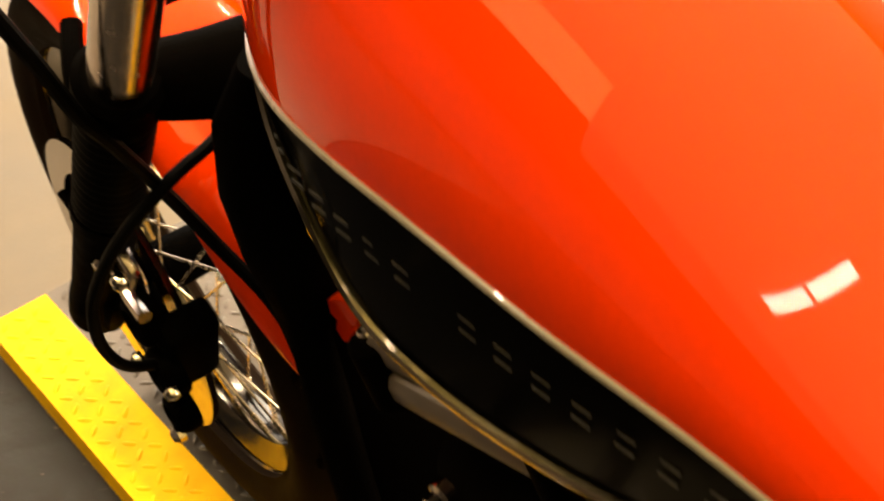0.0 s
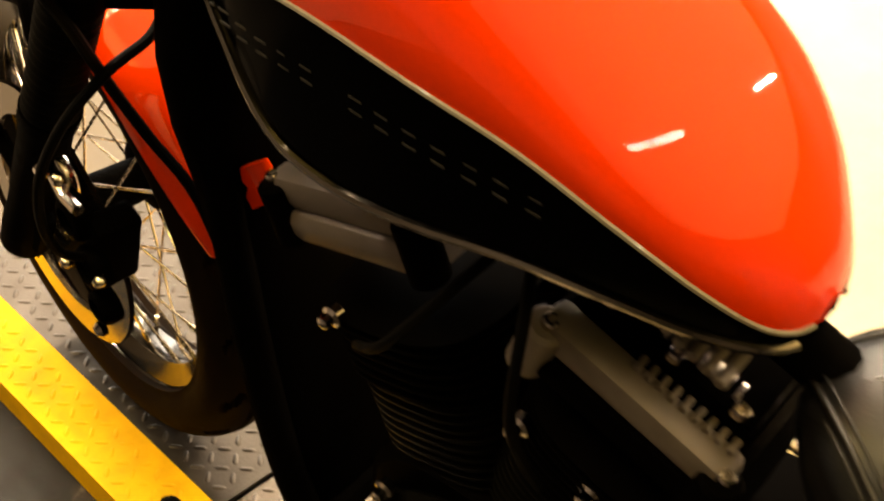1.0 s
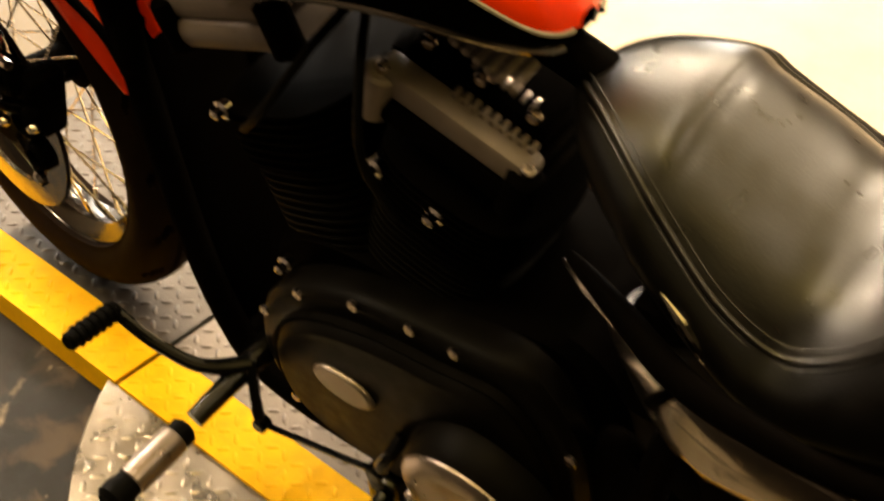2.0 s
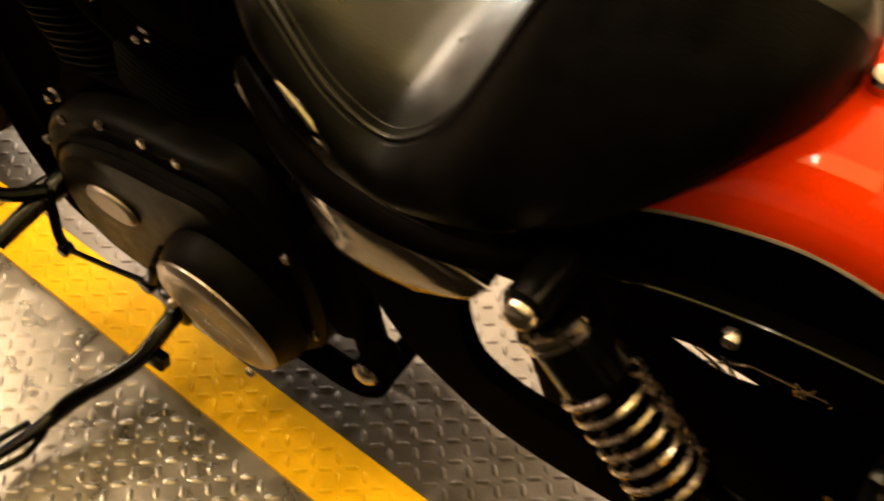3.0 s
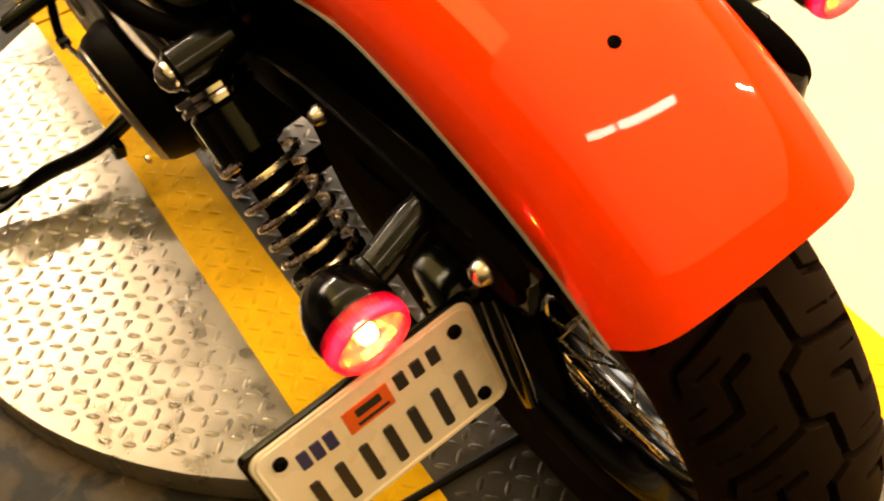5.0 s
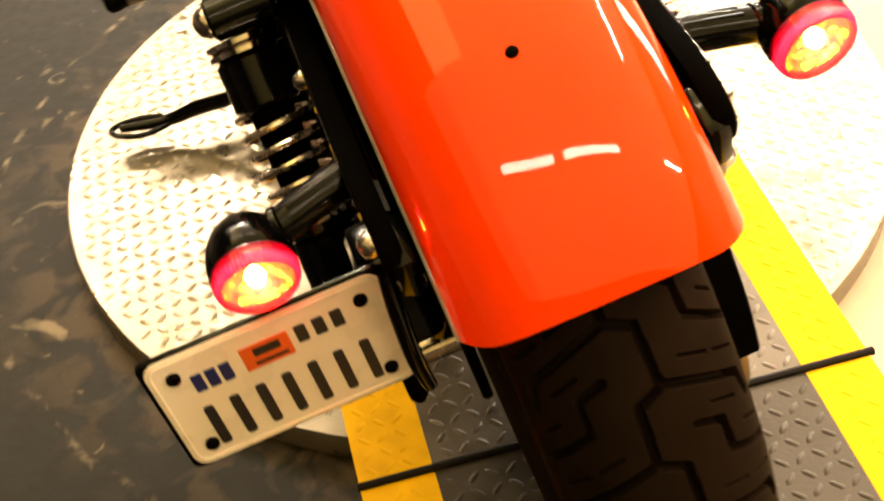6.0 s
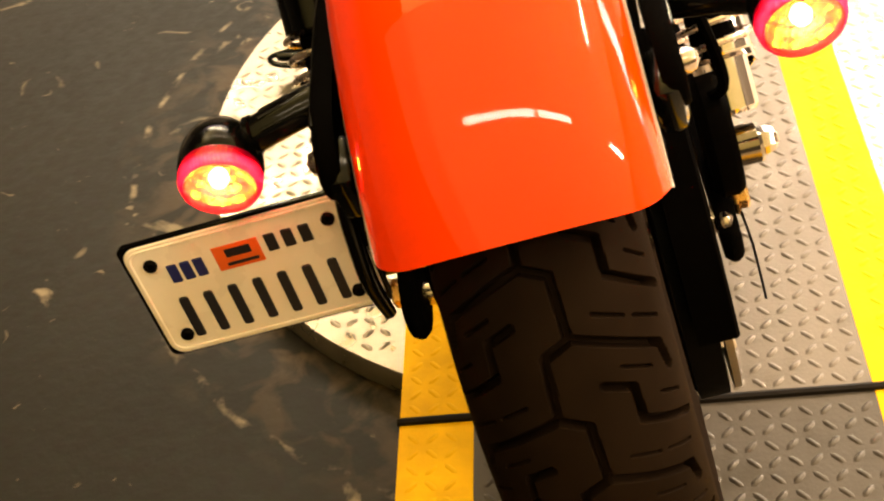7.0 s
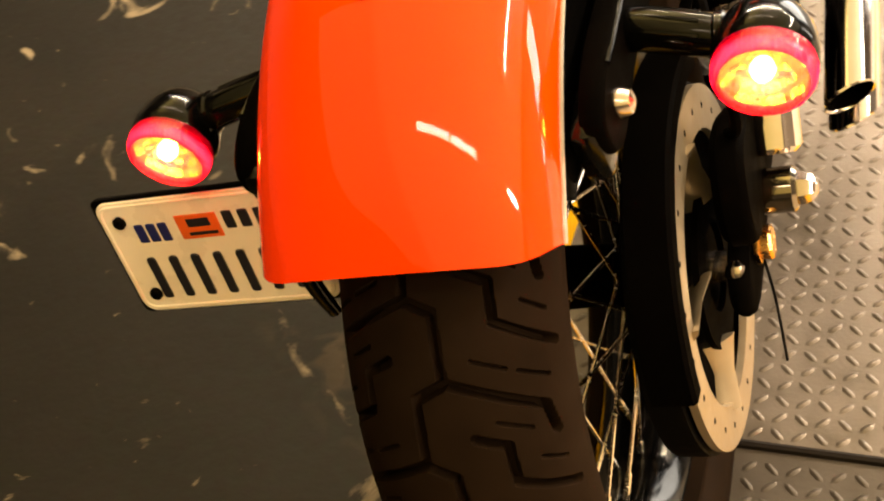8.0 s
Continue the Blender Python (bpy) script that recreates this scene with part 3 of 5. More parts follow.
def make_rear_fender():
    root = group("rear_fender", "orange steel rear fender with black sides")
    rows = spline_rows(FENDER, 5)
    us = [math.sin(math.pi / 2 * k / 16) for k in range(-16, 17)]
    bm = B()
    outer = [[fender_point(r, u) for u in us] for r in rows]
    inner = [[fender_point(r, u * 0.985, -0.003) for u in reversed(us)] for r in rows]
    skin(bm, [a + b for a, b in zip(outer, inner)])
    shell = part("shell", bm, ORANGE, root, sharp=50)
    for s in (-1, 1):
        bm = B()
        tube(bm, [fender_point(r, s, 0.0003) for r in rows], 0.0017, n=6, sub=1)
        part("pinstripe", bm, PINSTRIPE, root)
        # black side below the colour line
        bm = B()
        top, low = [], []
        for a, r, h in rows[:46]:
            drop = 0.075 * max(0, min(1, (133 - a) / 50)) + 0.004
            top.append(V((s * 0.0915, r * math.cos(radians(a)), AXLE_R + r * math.sin(radians(a)) - 0.001)))
            low.append(V((s * 0.094, (r - drop) * math.cos(radians(a)), AXLE_R + (r - drop) * math.sin(radians(a)))))
        skin(bm, [[a, a * 0.5 + b * 0.5 + V((s * 0.002, 0, 0)), b, b - V((s * 0.003, 0, 0)), a - V((s * 0.003, 0, 0))] for a, b in zip(top, low)])
        part("side_panel", bm, TANK_BLACK, root, "black painted side")
    bm = B()
    c = fender_point((106.8, 0.3125, 0.060), 0)
    n = V((0, math.cos(radians(104)), math.sin(radians(104))))
    lathe(bm, [(0.0042, 0), (0.0041, 0.0009), (0.0036, 0.0012), (0.0005, 0.0012)], c + n * 0.0005, n, n=24)
    part("plug", bm, TANK_BLACK, root, "small black plug")


make_rear_fender()


def make_strut(s):
    root = group("fender_strut")
    up = [(0.36, 0.500), (0.30, 0.526), (0.25, 0.545), (0.20, 0.553), (0.12, 0.583), (0.04, 0.600), (-0.04, 0.606), (-0.107, 0.606), (-0.142, 0.592)]
    lo = [(-0.142, 0.570), (-0.12, 0.560), (-0.07, 0.566), (0.0, 0.563), (0.09, 0.540), (0.20, 0.508), (0.29, 0.484), (0.36, 0.476)]
    bm = B()
    prism(bm, rounded(up + lo, 4), s * 0.102, s * 0.117, bev=0.004)
    part("strut", bm, SATIN_BLACK, root, "black strut")
    bm = B()
    tube(bm, [(s * 0.1165, y, z - 0.002) for y, z in up[1:-1]], 0.0020, n=8, sub=4)
    part("edge_bead", bm, GLOSS_BLACK, root, "shiny rolled upper edge")
    for y, z, m, r in ((0.071, 0.574, STEEL, 0.0075), (-0.114, 0.581, STEEL, 0.009)):
        bm = B()
        lathe(bm, [(r, 0), (r, 0.004), (r * 0.75, 0.009), (r * 0.3, 0.011), (0.0005, 0.0112)], (s * 0.1165, y, z), (s, 0, 0), n=16)
        part("bolt", bm, m, root, "steel button bolt")


make_strut(-1)
make_strut(1)
for s in (-1, 1):
    bm = B()
    box(bm, (s * 0.104, -0.124, 0.571), (0.020, 0.044, 0.042), (8, 0, 0), bev=0.008)
    part("strut_end_block", bm, GLOSS_BLACK, bike, "glossy black end block")


def make_signal(s):
    root = group("turn_signal", "black bullet turn signal with a lit red lens")
    c = V((s * 0.194, -0.093, 0.5745))
    d, k = V((0, 1, 0.10)), 0.93
    back = c + V((0, 0.004, 0))
    bm = B()
    lathe(bm, [(0.0295 * k, 0), (0.0315 * k, 0.003), (0.0315 * k, 0.010), (0.0296 * k, 0.020), (0.0250 * k, 0.030), (0.0180 * k, 0.038), (0.009 * k, 0.0435), (0.0005, 0.045)], back, d, n=36, caps=False)
    part("housing", bm, GLOSS_BLACK, root)
    bm = B()
    lathe(bm, [(0.0266 * k, 0.0150), (0.020 * k, 0.0178), (0.012 * k, 0.0192), (0.0005, 0.0197), (0.010 * k, 0.0162), (0.018 * k, 0.0147), (0.0252 * k, 0.0122), (0.0266 * k, 0.0150)], back, -d, n=36, caps=False)
    lens = part("lens", bm, LENS, root, "red ribbed plastic lens")
    bm = B()
    lathe(bm, [(0.0300 * k, 0.0), (0.0310 * k, 0.004), (0.0304 * k, 0.010), (0.0288 * k, 0.0134), (0.0267 * k, 0.0148), (0.0254 * k, 0.0122), (0.0280 * k, 0.009), (0.028 * k, 0.0), (0.0300 * k, 0.0)], back, -d, n=36, caps=False)
    part("lens_skirt", bm, LENS_RIM, lens, "pinkish red lens skirt")
    bm = B()
    lathe(bm, [(0.0005, 0), (0.0055, 0.002), (0.0072, 0.007), (0.0055, 0.012), (0.0005, 0.014)], c + V((0, 0.004, 0.002)), (0, -1, 0), n=14)
    part("bulb", bm, BULB, root, "glowing amber bulb")
    bm = B()
    lathe(bm, [(0.0285 * k, -0.004), (0.0262 * k, 0.001), (0.0235 * k, 0.003), (0.0205 * k, 0.0065), (0.0175 * k, 0.0078), (0.0145 * k, 0.0100), (0.0115 * k, 0.0108), (0.008 * k, 0.0125), (0.0005, 0.013)], c + V((0, 0.0012, 0)), d, n=12, caps=False)
    part("reflector", bm, REFLECTOR, root, sharp=10)
    # bent stalk with shallow flutes along it, and its collar at the housing
    bm = B()
    tube(bm, [(s * 0.108, -0.050, 0.584), (s * 0.130, -0.056, 0.584), (s * 0.152, -0.062, 0.582), (s * 0.172, -0.066, 0.579), (s * 0.186, -0.066, 0.578)], [0.0135, 0.0135, 0.013, 0.0125, 0.0115], n=18)
    stalk = part("stalk", bm, GLOSS_BLACK, root, "glossy black stalk")
    for a in (35, 75, 115):
        bm = B()
        o = V((0, -math.cos(radians(a)), math.sin(radians(a)))) * 0.0128
        tube(bm, [V((s * 0.112, -0.051, 0.584)) + o, V((s * 0.140, -0.059, 0.583)) + o, V((s * 0.160, -0.064, 0.581)) + o], 0.0013, n=6)
        part("flute", bm, GLOSS_BLACK, stalk)
    bm = B()
    lathe(bm, [(0.0125, 0), (0.0145, 0.002), (0.0145, 0.006), (0.0125, 0.008)], (s * 0.166, -0.0655, 0.5795), (s, 0, -0.06), n=20)
    part("collar", bm, GLOSS_BLACK, stalk)


make_signal(-1)
make_signal(1)


def make_number_plate():
    root = group("number_plate", "white number plate with dark bars in a black holder")
    m = Matrix.Translation((-0.2095, -0.0965, 0.4800)) @ Euler((radians(90 - 11.5), 0, 0)).to_matrix().to_4x4() @ Matrix.Scale(0.965, 4)

    def rr(w, h, r, n=6):
        out = []
        for qx, qy, a0 in ((1, 1, 0), (-1, 1, 90), (-1, -1, 180), (1, -1, 270)):
            for k in range(n + 1):
                a = radians(a0 + 90 * k / n)
                out.append((qx * (w / 2 - r) + r * math.cos(a), qy * (h / 2 - r) + r * math.sin(a)))
        return out

    def sheet(w, h, r, z0, z1, x=0, y=0, lip=0.0008):
        bm = B()
        ol = rr(w, h, r)
        skin(bm, [[V((px * q + x, py * q + y, z)) for px, py in ol] for z, q in ((z0, 1), (z1 - lip, 1), (z1, 1 - lip * 2 / max(w, h)))])
        bmesh.ops.transform(bm, matrix=m, verts=bm.verts)
        return bm
    part("holder", sheet(0.184, 0.106, 0.006, -0.006, -0.001), GLOSS_BLACK, root)
    part("sheet", sheet(0.1775, 0.1015, 0.011, -0.001, 0.0008), WHITE_ENAMEL, root, "white enamelled sheet")
    # embossed rim
    bm = B()
    ol = rr(0.170, 0.094, 0.009)
    tube(bm, [V((x, y, 0.0009)) for x, y in ol] + [V((ol[0][0], ol[0][1], 0.0009))], 0.0013, n=6, sub=1)
    bmesh.ops.transform(bm, matrix=m, verts=bm.verts)
    part("rim", bm, WHITE_ENAMEL, root)
    for k in range(7):
        w = 0.0078
        part("dark_bar", sheet(w, 0.0385, 0.0025, 0.0006, 0.0022, -0.0600 + 0.0200 * k, -0.0195), INK_DARK, root)
    for k in range(3):
        part("blue_bar", sheet(0.0082, 0.0165, 0.0015, 0.0006, 0.0018, -0.0565 + 0.0105 * k, 0.0215), INK_BLUE, root)
        part("dark_bar", sheet(0.0088, 0.0155, 0.0015, 0.0006, 0.0018, 0.0235 + 0.0135 * k, 0.0265), INK_DARK, root)
    part("sticker", sheet(0.037, 0.0215, 0.0008, 0.0006, 0.0014, -0.004, 0.0235), STICKER, root, "orange sticker with dark bars")
    part("sticker_bar", sheet(0.021, 0.0075, 0.0008, 0.0012, 0.0018, -0.003, 0.027), INK_DARK, root)
    part("sticker_bar", sheet(0.026, 0.0028, 0.0006, 0.0012, 0.0018, -0.002, 0.0175), INK_DARK, root)
    for x in (-0.0705, 0.0705):
        for y in (-0.0335, 0.0335):
            bm = B()
            lathe(bm, [(0.0052, 0), (0.0052, 0.003), (0.004, 0.0042), (0.0022, 0.0042), (0.002, 0.002)], (x, y, 0.0006), (0, 0, 1), n=16)
            bmesh.ops.transform(bm, matrix=m, verts=bm.verts)
            part("screw", bm, SOFT_RUBBER, root, "dark plate screw")
    bm = B()
    box(bm, (-0.150, -0.080, 0.515), (0.09, 0.012, 0.010), (0, 2, 0), bev=0.003)
    box(bm, (-0.115, -0.06, 0.48), (0.045, 0.05, 0.10), bev=0.01)
    tube(bm, [(-0.118, -0.05, 0.44), (-0.09, -0.02, 0.40), (-0.10, 0.0, 0.34)], 0.012, n=10)
    part("bracket", bm, GLOSS_BLACK, root, "black bracket")
    bm = B()
    prism(bm, rounded([(0.0, 0.50), (-0.06, 0.515), (-0.098, 0.505), (-0.113, 0.45), (-0.118, 0.40), (-0.108, 0.375), (-0.05, 0.37), (0.0, 0.40)], 4), -0.090, -0.082, bev=0.002)
    part("inner_bracket", bm, SATIN_BLACK, root, "black inner bracket")
    bm = B()
    tube(bm, [(-0.119, -0.108, 0.545), (-0.121, -0.117, 0.520), (-0.123, -0.128, 0.478), (-0.121, -0.127, 0.440)], [0.005, 0.0065, 0.0065, 0.005], n=12)
    part("bracket_edge", bm, GLOSS_BLACK, root, "glossy black rolled edge")


make_number_plate()


def make_shock(s):
    root = group("shock_absorber", "black and chrome coil over shock absorber")
    top, bot = V((s * 0.153, 0.198, 0.564)), V((s * 0.157, 0.032, 0.360))
    d = (bot - top).normalized()
    L = (bot - top).length
    bm = B()
    cyl(bm, top - V((s * 0.035, 0, 0)), top + V((s * 0.020, 0, 0)), 0.018, 24, 0.003)
    cyl(bm, top + d * 0.034, top + d * 0.080, 0.0285, 28, 0.004)
    part("top_cover", bm, GLOSS_BLACK, root)
    bm = B()
    lathe(bm, [(0.013, 0), (0.013, 0.004), (0.010, 0.009), (0.004, 0.012), (0.0005, 0.0122)], top + V((s * 0.020, 0, 0)), (s, 0, 0), n=20)
    part("top_bolt", bm, STEEL, root, "steel dome bolt")
    bm = B()
    lathe(bm, [(0.026, 0.020), (0.031, 0.021), (0.031, 0.025), (0.027, 0.027), (0.031, 0.029), (0.031, 0.033), (0.026, 0.034)], top, d, n=28)
    part("spring_collar", bm, CHROME, root, "chrome adjusting collar")
    bm = B()
    cyl(bm, top + d * 0.08, top + d * 0.20, 0.0185, 20)
    part("damper", bm, SATIN_BLACK, root)
    bm = B()
    cyl(bm, top + d * 0.188, top + d * 0.236, 0.0275 if s < 0 else 0.0225, 28, 0.004)
    cyl(bm, top + d * 0.178, top + d * 0.188, 0.0325 if s < 0 else 0.028, 28, 0.002)
    part("lower_body", bm, GLOSS_BLACK if s < 0 else CHROME, root, "glossy lower body")
    bm = B()
    cyl(bm, bot - V((s * 0.03, 0, 0)), bot + V((s * 0.016, 0, 0)), 0.017, 24, 0.003)
    part("lower_eye", bm, DARK_CHROME, root)
    bm = B()
    lathe(bm, [(0.012, 0), (0.012, 0.003), (0.0095, 0.010), (0.004, 0.014), (0.0005, 0.0143)], bot + V((s * 0.016, 0, 0)), (s, 0, 0), n=6)
    part("lower_bolt", bm, STEEL, root, "steel bolt")
    bm = B()
    e1 = d.orthogonal().normalized()
    e2 = d.cross(e1)
    turns = 6.5
    pts = []
    for k in range(int(turns * 20) + 1):
        a = 2 * math.pi * k / 20
        pts.append(top + d * (0.080 + 0.108 * k / (turns * 20)) + (e1 * math.cos(a) + e2 * math.sin(a)) * 0.0300)
    tube(bm, pts, 0.0029, n=8, sub=1)
    part("spring", bm, SPRING, root, "satin steel coil spring")


make_shock(-1)
make_shock(1)


def wheel_mesh_tyre(R, W, grooves):
    """The tyre as one closed sheet of rings round the x axis, its tread cut by grooves."""
    nv = 240 if grooves else 60
    pitch = 2 * math.pi * R / round(2 * math.pi * R / 0.099)
    lines = []
    if grooves:
        h = pitch / 2
        for m, o in ((1, 0.0), (-1, h)):
            lines += [([(m * 0.0105, o), (m * -0.008, o + 0.0085), (m * -0.0095, o + h)], 0.0026),
                      ([(m * 0.0105, o), (m * 0.038, o + 0.010), (m * 0.068, o + 0.022), (m * 0.0725, o + 0.040)], 0.0026),
                      ([(m * 0.0235, o + 0.035), (m * 0.0415, o + 0.042), (m * 0.0425, o + 0.066), (m * 0.060, o + 0.074), (m * 0.080, o + 0.082)], 0.0024),
                      ([(m * 0.0275, o - 0.0115), (m * 0.0465, o - 0.005)], 0.0006), ([(m * 0.054, o - 0.0025), (m * 0.073, o + 0.004)], 0.0006),
                      ([(m * 0.0375, o + 0.0265), (m * 0.057, o + 0.034)], 0.0006), ([(m * 0.060, o + 0.0545), (m * 0.075, o + 0.061)], 0.0006)]
    else:
        for m in (-1, 1):
            lines += [([(m * 0.012, -1), (m * 0.012, 1)], 0.002), ([(m * 0.026, 0.0), (m * 0.042, 0.03)], 0.0022)]
    # cross-section: angle from the crown to the bead
    vs = np.linspace(-1, 1, nv)
    ang = (vs * 0.62 + 0.38 * vs ** 7) * 2.35 if grooves else (vs * 0.62 + 0.38 * vs ** 3) * 2.35
    # finer steps where the tread shows below the fender
    th = np.concatenate([np.arange(60, 262, 0.18), np.arange(262, 420, 1.0)]) if grooves else np.arange(0, 360, 1.5)
    th = np.radians(th)
    nu = len(th)
    half = W / 2
    sec_x = half * np.sin(np.clip(ang, -2.2, 2.2)) * np.where(np.abs(ang) > 1.5708, 1.0, 1.0)
    hgt = 0.098 if grooves else 0.078
    cen = hgt * 0.52
    sec_r = np.where(np.abs(ang) < 1.5708, R - cen + cen * np.cos(ang) ** 0.9 if False else R - cen + cen * np.cos(ang), R - cen + (hgt - cen) * np.cos(ang) / 0.75 * 0.78)
    s_lat = np.concatenate([[0], np.cumsum(np.hypot(np.diff(sec_x), np.diff(sec_r)))])
    s_lat -= s_lat[nv // 2 - 1: nv // 2 + 1].mean()
    us = (th - radians(10.4)) * R
    S, Lx = np.meshgrid(us, s_lat, indexing="ij")
    S = np.mod(S, pitch)
    depth = np.zeros_like(S)
    for pts, wid in lines:
        for (x0, s0), (x1, s1) in zip(pts, pts[1:]):
            for k in (-1, 0, 1):
                ax, ay = x0, s0 + k * pitch
                dx, dy = x1 - x0, s1 - s0
                t = np.clip(((Lx - ax) * dx + (S - ay) * dy) / (dx * dx + dy * dy), 0, 1)
                dd = np.hypot(Lx - ax - t * dx, S - ay - t * dy)
                depth = np.maximum(depth, np.clip((wid + 0.0007 - dd) / 0.0007, 0, 1) * (0.010 if wid > 0.001 else 0.004))
    nx, nr = np.gradient(sec_r), -np.gradient(sec_x)
    ln = np.hypot(nx, nr)
    nx, nr = nx / ln, nr / ln
    sg = np.where(nr < 0, -1, 1)[nv // 2]
    X = sec_x[None, :] + sg * nx[None, :] * -depth
    Rr = sec_r[None, :] + sg * nr[None, :] * -depth
    P = np.stack([X, Rr * np.cos(th)[:, None], Rr * np.sin(th)[:, None]], -1).reshape(-1, 3)
    i, j = np.meshgrid(np.arange(nu), np.arange(nv), indexing="ij")
    i2, j2 = (i + 1) % nu, (j + 1) % nv
    F = np.stack([i * nv + j, i2 * nv + j, i2 * nv + j2, i * nv + j2], -1).reshape(-1, 4)
    me = bpy.data.meshes.new("tyre")
    me.from_pydata(P.tolist(), [], F.tolist())
    me.materials.append(RUBBER)
    me.shade_smooth()
    me.set_sharp_from_angle(angle=radians(38))
    return me


def make_wheel(name, label, R, W, rim_r, centre, turn, grooves, rim_mat):
    root = group(name, label)
    root.matrix_basis = turn @ Matrix.Translation(centre)
    ty = new("tyre", wheel_mesh_tyre(R, W, grooves))
    ty.parent = root
    bm = B()
    hw = W * 0.36
    lathe(bm, [(rim_r + 0.012, -hw), (rim_r + 0.014, -hw + 0.004), (rim_r, -hw + 0.010), (rim_r - 0.012, -hw * 0.45), (rim_r - 0.016, 0), (rim_r - 0.012, hw * 0.45), (rim_r, hw - 0.010), (rim_r + 0.014, hw - 0.004), (rim_r + 0.012, hw),
               (rim_r + 0.006, hw - 0.012), (rim_r - 0.006, 0), (rim_r + 0.006, -hw + 0.012), (rim_r + 0.012, -hw)], (0, 0, 0), (1, 0, 0), n=72, caps=False)
    part("rim", bm, rim_mat, root, "glossy black spoked rim")
    bm = B()
    lathe(bm, [(0.012, -0.06), (0.030, -0.055), (0.040, -0.048), (0.040, -0.040), (0.026, -0.034), (0.024, 0.034), (0.040, 0.040), (0.040, 0.048), (0.030, 0.055), (0.012, 0.06)], (0, 0, 0), (1, 0, 0), n=32)
    part("hub", bm, SATIN_BLACK, root)
    first = None
    for side in (-1, 1):
        for k in range(20):
            a = 2 * math.pi * (k + (0.25 if side > 0 else 0)) / 20
            sweep = radians(52) * (1 if k % 2 else -1)
            p0 = V((side * 0.044, 0.037 * math.cos(a + sweep), 0.037 * math.sin(a + sweep)))
            p1 = V((side * 0.008, (rim_r - 0.012) * math.cos(a), (rim_r - 0.012) * math.sin(a)))
            if first is None:
                bm = B()
                lathe(bm, [(0.0016, 0), (0.0016, 0.86), (0.0028, 0.861), (0.0028, 1.0)], (0, 0, 0), (0, 0, 1), n=8)
                first = part("spoke", bm, SPOKE, root)
                ob = first
            else:
                ob = piece("spoke", first, root)
            d = p1 - p0
            ob.matrix_basis = Matrix.Translation(p0) @ d.to_track_quat("Z", "Y").to_matrix().to_4x4() @ Matrix.Diagonal((1, 1, d.length, 1))
    return root


rear_wheel = make_wheel("rear_wheel", "wire spoked rear wheel with a wide worn tyre", TYRE_R, 0.142, 0.205, (0, 0, AXLE_R), Matrix(), True, GLOSS_BLACK)

# ---- rear running gear ----
bm = B()
for s in (-1, 1):
    prism(bm, rounded([(0.40, 0.50), (0.385, 0.43), (0.352, 0.362), (0.30, 0.322), (0.25, 0.298), (0.187, 0.292), (0.10, 0.296), (-0.02, 0.296), (-0.045, 0.320), (-0.02, 0.344), (0.08, 0.352), (0.15, 0.368),
                       (0.186, 0.371), (0.217, 0.371), (0.246, 0.376), (0.270, 0.391), (0.281, 0.425), (0.283, 0.470), (0.285, 0.500)], 3), s * 0.128 - (0.006 if s > 0 else 0), s * 0.144 - (0.006 if s > 0 else 0), bev=0.006)
box(bm, (0, 0.39, 0.39), (0.25, 0.05, 0.05), bev=0.01)
part("swingarm", bm, DULL_BLACK, bike, "black tubular swingarm")
# added black sheet in place of the shade over the wheel's left side
bm = B()
prism(bm, rounded([(0.175, 0.485), (0.14, 0.492), (0.085, 0.480), (0.03, 0.498), (-0.03, 0.512), (-0.055, 0.490), (-0.040, 0.41), (0.0, 0.345), (0.10, 0.33), (0.165, 0.36)], 4), -0.090, -0.098, bev=0.003)
part("wheel_shade_plate", bm, SATIN_BLACK, bike, "added black plate standing in for the shaded wheel")
bm = B()
cyl(bm, (-0.150, 0, AXLE_R), (0.134, 0, AXLE_R), 0.012)
axle = part("rear_axle", bm, STEEL, bike)
for s, ny, nz, nx in ((-1, 0.0, AXLE_R + 0.008, 0.142), (1, 0.006, 0.334, 0.1395)):
    bm = B()
    lathe(bm, [(0.0155, 0), (0.0165, 0.0015), (0.0165, 0.0035), (0.0125, 0.0042), (0.0130, 0.0105), (0.0112, 0.0128), (0.005, 0.0128)], (s * nx, ny, nz), (s, 0, 0), n=6)
    part("axle_nut", bm, BRASS, axle, "yellow plated axle nut")


def make_rotor(name, parent, x, s, r_out, r_in, centre=(0, 0, 0), material=STEEL):
    bm = B()
    c = V((x, 0, 0))
    lathe(bm, [(r_in, 0), (r_out, 0), (r_out, s * 0.006), (r_in, s * 0.006), (r_in, 0)], c, (1, 0, 0), n=72, caps=False)
    ring = part(name, bm, material, parent, "drilled steel brake disc")
    bm = B()
    lathe(bm, [(0.034, 0), (0.062, 0), (0.062, s * 0.005), (0.034, s * 0.005), (0.034, 0)], c, (1, 0, 0), n=40, caps=False)
    part("disc_carrier", bm, SATIN_BLACK, ring)
    for k in range(5):
        a = 2 * math.pi * k / 5
        p, q = V((x + s * 0.003, 0.055 * math.cos(a), 0.055 * math.sin(a))), V((x + s * 0.003, (r_in + 0.006) * math.cos(a + 0.25), (r_in + 0.006) * math.sin(a + 0.25)))
        bm = B()
        tube(bm, [p, (p + q) / 2 + V((0, 0.004, 0)), q], [0.015, 0.009, 0.012], n=8, squash=0.25)
        part("carrier_arm", bm, material if s > 0 else SATIN_BLACK, ring)
    return ring


rot = make_rotor("brake_disc", rear_wheel, 0.103, 1, 0.137, 0.104, material=DISC_STEEL)
